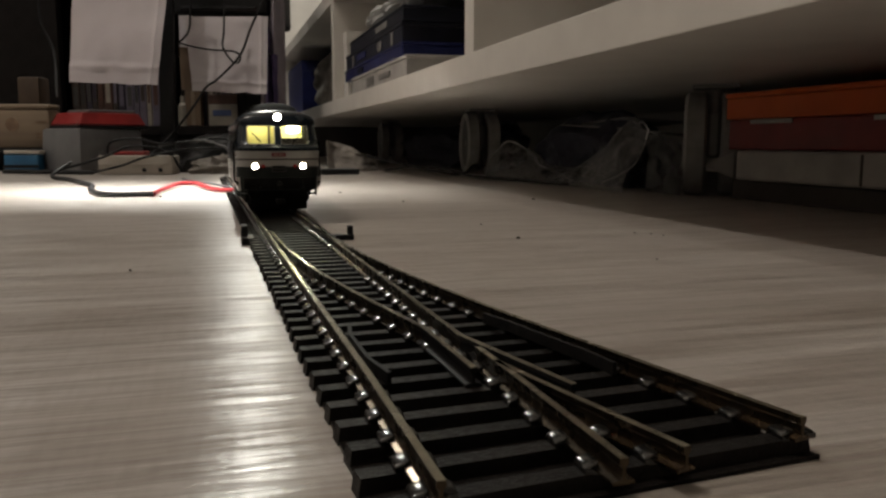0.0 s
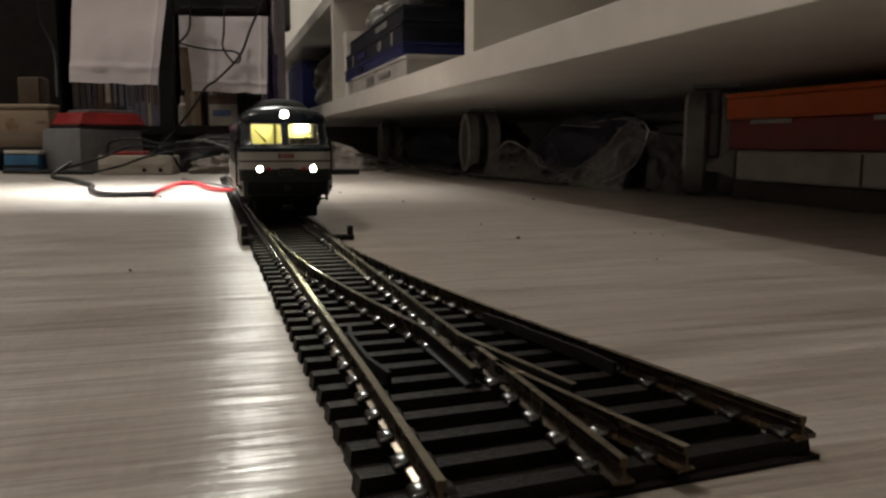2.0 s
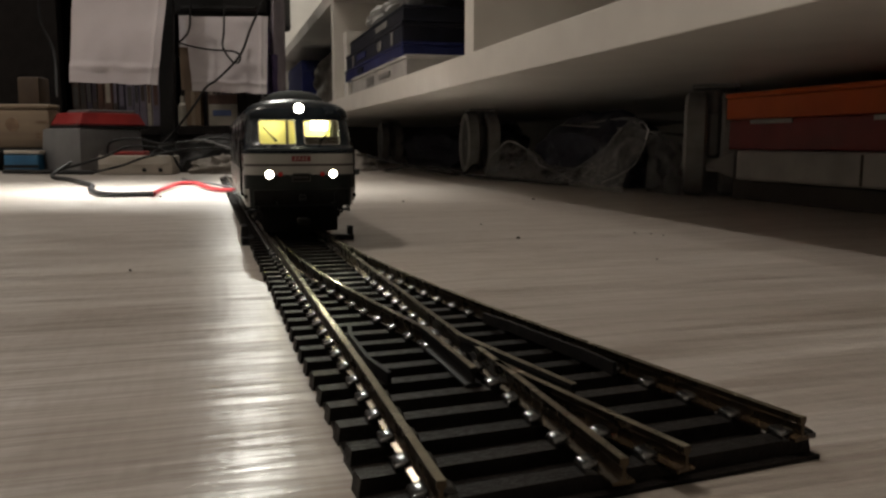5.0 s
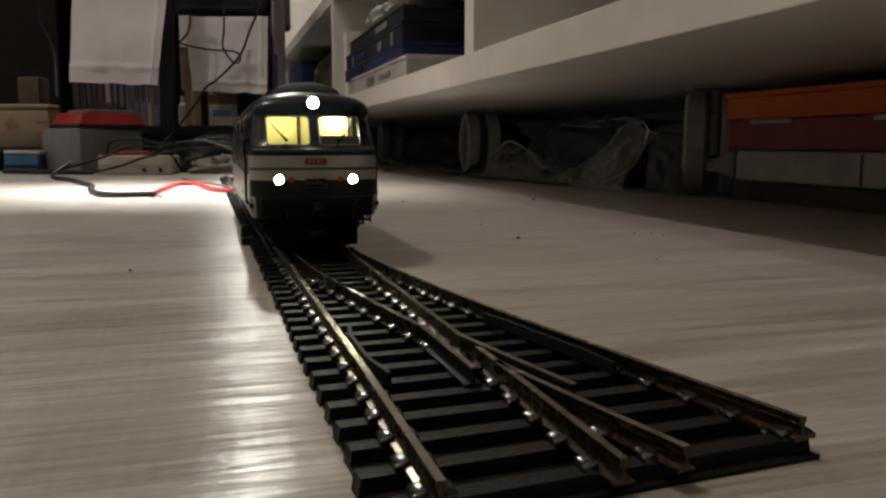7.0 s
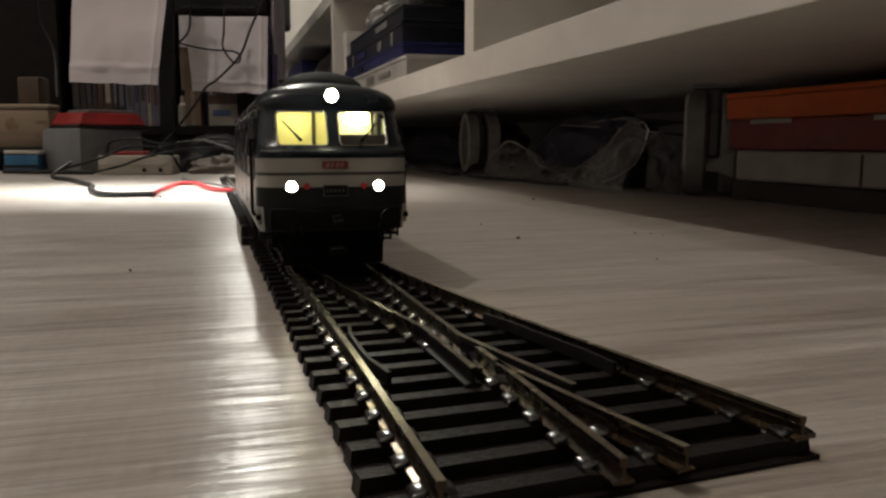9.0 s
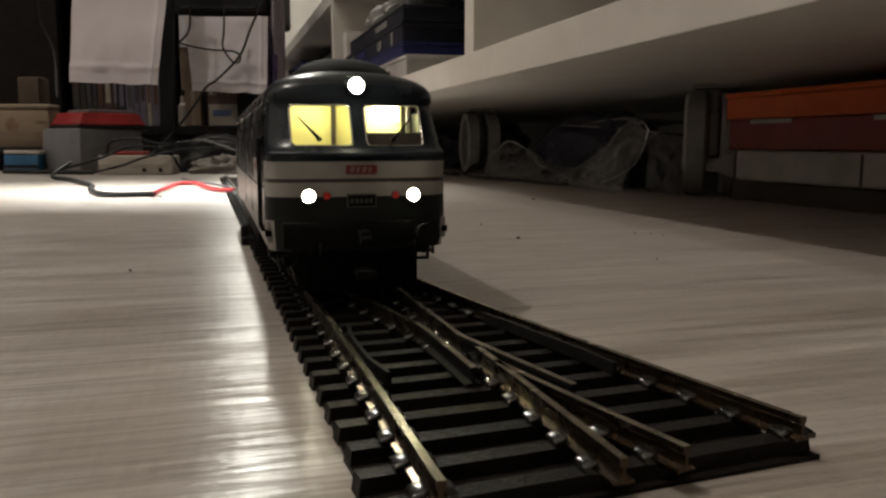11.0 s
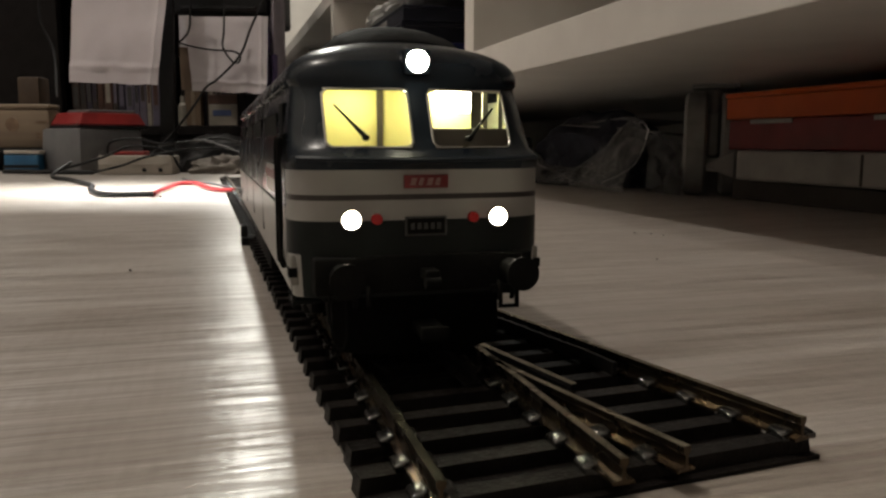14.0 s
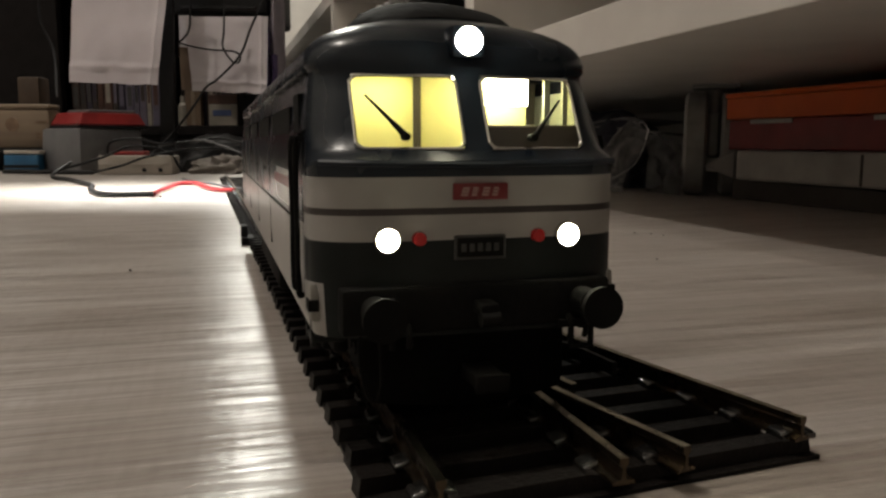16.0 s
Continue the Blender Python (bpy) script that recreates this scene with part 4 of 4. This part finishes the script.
# headlamps, tail lamps and plates
for u, z, r in ((-9.7, 19.1, 1.22), (9.7, 19.1, 1.22)):
    y = skin(u, z)
    bm = bmesh.new()
    cyl(bm, (u, y + 1, z), (u, y - 0.7, z), r + 0.2, r + 0.12, 24)
    hl = part("headlamp", bm, CHROME, shell, "round lit headlamp with a silver rim")
    bm = bmesh.new()
    cyl(bm, (u, y - 0.6, z), (u, y - 0.85, z), r, r * 0.85, 24)
    part("lens", bm, HEAD, hl)
u, z, y = 0, 39.2, skin(0, 39.2)
bm = box(bmesh.new(), -1.85, 1.85, 3.8, y + 5, 37.4, 40.9, 0.5)
hl = part("headlamp", bm, BLUE, shell, "square housing with a lit roof headlamp")
part("lens", cyl(bmesh.new(), (0, 3.8, z), (0, 3.4, z), 1.42, 1.25, 24), HEAD, hl)
for u in (-6.4, 6.4):
    y = skin(u, 19.1)
    bm = cyl(bmesh.new(), (u, y + 0.5, 19.1), (u, y - 0.5, 19.1), 0.85, 0.7, 16)
    part("tail_lamp", bm, TAIL_RED, shell, "small red tail lamp")
plate = part("red_plate", one_box(-2.9, 2.9, -0.45, 0.4, 22.95, 24.65, 0.12), PLATE_RED, shell, "red plate with pale marks")
for i in range(4):
    for k, (q0, q1) in enumerate(((23.35, 23.6), (23.68, 23.93), (24.0, 24.25))):
        part("mark", one_box(-2.15 + i * 1.1 + k * 0.09, -1.45 + i * 1.1 + k * 0.09 - 0.15 * (i % 2), -0.55, -0.4, q0, q1), PLATE_INK, plate, smooth=False)
plate = part("number_plate", one_box(-2.5, 2.5, -0.45, 0.4, 17.1, 19.1, 0.12), CHASSIS, shell, "dark number plate with pale bars")
for i in range(5):
    part("bar", one_box(-2.1 + i * 0.88, -1.6 + i * 0.88, -0.55, -0.4, 17.7, 18.5), DULLGREY, plate, smooth=False)
part("plate_rim", one_box(-2.75, 2.75, -0.3, 0.3, 16.85, 19.35, 0.1), DULLGREY, shell, smooth=False)
bm = sweep(bmesh.new(), [on_nose(u, 26.5 + 0.25 * abs(u) / 17, 0.1) for u in (-16, -12, -8, -4, 0, 4, 8, 12, 16)], 0.35, 6)
part("front_ledge", bm, SATINBLUE, shell, "rounded ledge under the windscreens")

# cab interior
part("cab_floor", one_box(-15.0, 15.0, 3.0, 40, 25.0, 25.8), CABDARK, shell, smooth=False)
part("cab_ceiling", one_box(-11.5, 11.5, 7.5, 24, 36.6, 37.0), CABYELLOW, shell, smooth=False)
part("cab_rear_wall", one_box(-14.6, 11.1, 15.5, 16.3, 25.8, 36.3), CABYELLOW, shell, "yellow lit cab rear wall", smooth=False)
part("cab_side_wall", one_box(-15.1, -14.6, 9, 22, 25.8, 34.6), CABYELLOW, shell, smooth=False)
part("cab_side_wall", one_box(14.6, 15.1, 9, 22, 25.8, 34.6), CABPALE, shell, smooth=False)
part("corridor_door", one_box(11.1, 14.6, 21, 21.6, 25.8, 36.3), CABDARK, shell, "brown inner cab door", smooth=False)
part("partition_post", one_box(-3.2, -2.3, 15.1, 15.4, 25.8, 36.5), CABDARK, shell, smooth=False)
bm = bmesh.new()
for q in ((10.6, 11.3, 25.8, 36.4), (12.9, 13.5, 25.8, 36.0), (10.6, 13.5, 35.6, 36.0)):
    box(bm, q[0], q[1], 8.6, 9.1, q[2], q[3])
part("door_frame", bm, CABPALE, shell, "pale inner door frame", smooth=False)
part("control_desk", one_box(1.6, 13.2, 4.6, 8.0, 25.8, 30.6, 0.3), CABDARK, shell, "brown control desk", smooth=False)
part("cab_lamp", one_box(4.6, 9.6, 11.2, 11.9, 33.0, 36.2), CABLED, shell, "glowing panel that lights the cab", smooth=False)

# hidden fill glow, added only to brighten the left windscreen evenly
part("cab_lamp", one_box(-11.0, -4.0, 9.5, 12.5, 36.25, 36.5), CABFILL, shell, "glowing panel that lights the cab", smooth=False)

# sides: doors, grab rails, grilles and emblem
for sx in (-1, 1):
    for y in (8.2, 13.2):
        bm = sweep(bmesh.new(), [(sx * 17.0, y, 12.5), (sx * 17.7, y, 13), (sx * 17.7, y, 20), (sx * 17.7, y, 28.5), (sx * 17.0, y, 29)], 0.32, 6)
        part("grab_rail", bm, CHASSIS, shell, "thin black grab rail")
    bm = bmesh.new()
    for q in ((8.8, 9.0, 12, 34), (12.6, 12.8, 12, 34), (8.8, 12.8, 29.8, 30.0)):
        x = sx * 17.02
        box(bm, min(x, x - sx * 0.5), max(x, x - sx * 0.5), q[0], q[1], q[2], min(q[3], 30))
    part("cab_door", bm, CHASSIS, shell, smooth=False)
    x0, x1 = sorted((sx * 16.6, sx * 17.06))
    part("waist_line", one_box(x0, x1, 15, LENGTH - 2, 19.7, 20.1), CHASSIS, shell, smooth=False)
    g0, g1 = sorted((sx * 15.6, sx * 16.62))
    for i in range(4):
        y = 26 + i * 38
        part("side_grille", one_box(g0, g1, y, y + 30, 29, 33.2, 0.1), CHASSIS, shell, smooth=False)
        part("panel_seam", one_box(x0, x1, y + 33.6, y + 33.72, 12, 26), CHASSIS, shell, smooth=False)
    part("side_emblem", one_box(x0, x1, 15.2, 48, 23.1, 24.4), PLATE_RED, shell, "red and pale side stripe", smooth=False)
    part("side_emblem", one_box(x0, x1, 15.2, 44, 20.9, 23.0), GREYBAND, shell, smooth=False)
    part("side_emblem", one_box(x0, x1, 15.2, 44, 24.5, 25.3), GREYBAND, shell, smooth=False)
    for y in (70, 96, 120):
        part("side_handle", one_box(x0, x1 + 0.05, y, y + 5, 24, 24.5), CHASSIS, shell, smooth=False)
    part("cab_side_window", one_box(g0, g1, 15, 20.5, 28.6, 34.2, 0.1), CHASSIS, shell, smooth=False)
    bm = bmesh.new()
    xg, xh = sorted((sx * 15.6, sx * 16.5))
    box(bm, xg, xh, 12, LENGTH - 4, 36.2, 37.0, 0.2)
    part("gutter", bm, BLUE, shell, "roof gutter")

# roof gear
bm = bmesh.new()
pts = [(-10.0 * math.cos(math.pi * k / 16), 40.9 + 4.8 * math.sin(math.pi * k / 16) ** 0.75) for k in range(17)]
rings = []
for y, s in ((12.5, 0.8), (15, 0.93), (20, 1), (176, 1), (180, 0.85)):
    rings.append([bm.verts.new(Vector((x * s, y, 40 + (z - 40) * (1 if s == 1 else 0.8 if s > 0.9 else 0.5))) * MM) for x, z in pts])
for a, b in zip(rings, rings[1:]):
    for i in range(len(pts) - 1):
        bm.faces.new((a[i], b[i], b[i + 1], a[i + 1]))
bm.faces.new(rings[0]), bm.faces.new(rings[-1][::-1])
bmesh.ops.recalc_face_normals(bm, faces=bm.faces)
part("roof_hood", bm, ROOFBLACK, loco, "black raised roof hood")
for x, y in ((-7.6, 24), (-4.6, 30)):
    bm = bmesh.new()
    cyl(bm, (x, y, 42.4), (x, y, 44.0), 0.4, 0.4, 8)
    bmesh.ops.create_uvsphere(bm, u_segments=10, v_segments=6, radius=0.6 * MM, matrix=mpose(x, y, 44.1))
    part("roof_knob", bm, CHASSIS, loco)
for y in (60, 84, 130):
    bm = bmesh.new()
    cyl(bm, (0, y, 44.6), (0, y, 46.4), 6, 7.4, 28)
    cyl(bm, (0, y, 46.4), (0, y, 46.8), 2, 2, 14)
    part("roof_fan", bm, CHASSIS, loco, "round black roof fan cover")

# buffers, beam, plough and steps
part("buffer_beam", one_box(-14.5, 14.5, -0.9, 2.2, 9.6, 14.4, 0.4), CHASSIS, loco, "black buffer beam")
for u in (-11.2, 11.2):
    bm = bmesh.new()
    cyl(bm, (u, 0, 12.2), (u, -3.4, 12.2), 1.5, 1.35, 18)
    cyl(bm, (u, -3.4, 12.2), (u, -5.4, 12.2), 1.0, 1.0, 14)
    cyl(bm, (u, -5.2, 12.2), (u, -6.0, 12.2), 2.1, 2.15, 28)
    part("buffer", bm, CHASSIS, loco, "round black buffer")
    bm = bmesh.new()
    s = 1 if u > 0 else -1
    for k in (0, 1.7):
        sweep(bm, [(u - s * 1.6 + k, -1, 10.6), (u - s * 1.6 + k, -1.6, 10), (u - s * 1.6 + k, -1.8, 9.2), (u - s * 1.6 + k, -1.5, 8.3)], 0.32, 6)
    part("brake_hose", bm, CHASSIS, loco, "thin black brake hose")
bm = bmesh.new()
box(bm, -1.0, 1.0, -3.6, 0, 11.4, 12.8, 0.3)
cyl(bm, (-1, -3.4, 11.2), (1, -3.4, 11.2), 0.8, 0.8, 10)
box(bm, -1.6, 1.6, -4.2, 4, 4.0, 5.6, 0.3)
box(bm, -1.9, 1.9, -4.6, -3.8, 3.8, 5.8, 0.4)
part("coupling", bm, CHASSIS, loco, "black coupling hook")
bm = bmesh.new()
g = []
for u in (-11.6, -8, -4, 0, 4, 8, 11.6):
    y = 1.0 + 3.6 * (abs(u) / 11.6) ** 2
    g.append([bm.verts.new(Vector((u, y + (0.6 if z < 3 else 0), z)) * MM) for z in (0.9, 3, 9.6)])
for a, b in zip(g, g[1:]):
    for i in range(2):
        bm.faces.new((a[i], b[i], b[i + 1], a[i + 1]))
bmesh.ops.solidify(bm, geom=bm.faces[:], thickness=0.8 * MM)
part("plough", bm, CHASSIS, loco, "black front plough plate")
for sx in (-1, 1):
    bm = bmesh.new()
    for z, o in ((6.8, 0), (10.2, 0.2)):
        x0, x1 = sorted((sx * 12.5, sx * (16.3 + o)))
        box(bm, x0, x1, 9.0, 14.0, z, z + 0.6, 0.1)
    for y in (9.2, 13.4):
        x0, x1 = sorted((sx * 15.9, sx * 16.4))
        box(bm, x0, x1, y, y + 0.5, 6.4, 12)
    part("cab_steps", bm, DARKGREEN, loco, "dark cab steps", smooth=False)
    x0, x1 = sorted((sx * 15.4, sx * 17.1))
    part("corner_skirt", one_box(x0, x1, 3.2, 8.4, 10.4, 14.6, 0.5), SKIRTGREY, loco, "pale grey corner skirt")
    x0, x1 = sorted((sx * 16.2, sx * 17.3))
    # no hollow is cut: a black block gives the recess its shade
    part("step_recess", one_box(x0, x1, 3.0, 5.2, 11.6, 12.8, 0.1), CHASSIS, loco, smooth=False)
    if sx < 0:
        bm = sweep(bmesh.new(), [(sx * 12.4, 0.6, 9.8), (sx * 12.6, 0.3, 7), (sx * 11.9, 0.6, 3.4), (sx * 10.8, 0.8, 2.4), (sx * 10.3, 0.8, 5), (sx * 10.5, 0.6, 9.6)], 0.2, 6)
        part("guard_iron", bm, CHASSIS, loco, "thin bent guard iron")
    else:
        bm = bmesh.new()
        for q in ((9.6, 10.1, 7.4, 10.4), (11.9, 12.4, 7.4, 10.4), (9.6, 12.4, 7.0, 7.5), (8.4, 13.2, 9.4, 10.2)):
            box(bm, q[0], q[1], -1.6, -1.0, q[2], q[3], 0.1)
        part("step_bracket", bm, CHASSIS, loco, "small black hanging bracket", smooth=False)
    x0, x1 = sorted((sx * 11.5, sx * 15.5))
    part("side_tank", one_box(x0, x1, 66, 118, 2.4, 9.2, 0.8), CHASSIS, loco, "black underframe tank")
part("underframe", one_box(-13, 13, 3, LENGTH - 2, 8.2, 10.2), CHASSIS, loco, smooth=False)

WHEEL_R = 6.0
WHEELSETS = []
for b0 in (36, 148):
    bm = bmesh.new()
    for sx in (-1, 1):
        x0, x1 = sorted((sx * 11.8, sx * 13.6))
        box(bm, x0, x1, -24, 24, 4.6, 8.2, 0.5)
        for y in (-14, 14):
            box(bm, x0 - 0.3, x1 + 0.3, y - 3, y + 3, 3.2, 7.6, 0.5)
        for y in (-5, 0, 5):
            cyl(bm, (sx * 13.4, y, 4.0), (sx * 13.4, y, 7.8), 1.1, 1.1, 10)
    box(bm, -11.7, 11.7, -4, 4, 5.0, 8, 0.4)
    bogie = part("bogie", bm, CHASSIS, loco, "black bogie frame with springs")
    bogie.location = (0, b0 * MM, 0)
    for y in (b0 - 14, b0 + 14):
        bm = bmesh.new()
        cyl(bm, (-8.5, 0, 0), (8.5, 0, 0), 1.0, 1.0, 10)
        for sx in (-1, 1):
            cyl(bm, (sx * 6.9, 0, 0), (sx * 7.5, 0, 0), WHEEL_R + 0.7, WHEEL_R + 0.6, 28)
            cyl(bm, (sx * 7.5, 0, 0), (sx * 9.6, 0, 0), WHEEL_R, WHEEL_R - 0.1, 28)
            for k in range(6):
                a = k * math.pi / 3
                cyl(bm, (sx * 9.6, math.cos(a) * 3.4, math.sin(a) * 3.4), (sx * 9.8, math.cos(a) * 3.4, math.sin(a) * 3.4), 0.9, 0.9, 8)
        ws = part("wheelset", bm, CHASSIS, loco, "steel wheelset with flanges")
        ws.location = (0, y * MM, WHEEL_R * MM)
        WHEELSETS.append((ws, y))

LOCO_ROWS = [(0, 341.5), (1, 324), (2, 307), (3, 290), (4, 273), (5, 255), (6, 237), (7, 218.5), (8, 200.8), (9, 184), (10, 167.6),
             (11, 151.6), (12, 136), (13, 120.8), (14, 105.6), (14.5, 98), (15, 91.2), (15.5, 86.2), (16, 84)]


def gone(t):
    for (a, sa), (b, sb) in zip(LOCO_ROWS, LOCO_ROWS[1:]):
        if t <= b:
            return sa + (sb - sa) * (t - a) / (b - a)
    return LOCO_ROWS[-1][1]


def motions():
    walk(loco, [(t, mpose(26.0, s - 7.55, RAIL_TOP)) for t, s in LOCO_ROWS])
    times = [k * 0.25 for k in range(65)]
    for ws, y in WHEELSETS:
        walk(ws, [(t, mpose(0, y, WHEEL_R, math.degrees((LOCO_ROWS[0][1] - gone(t)) / WHEEL_R), 0, 0)) for t in times])


motions()
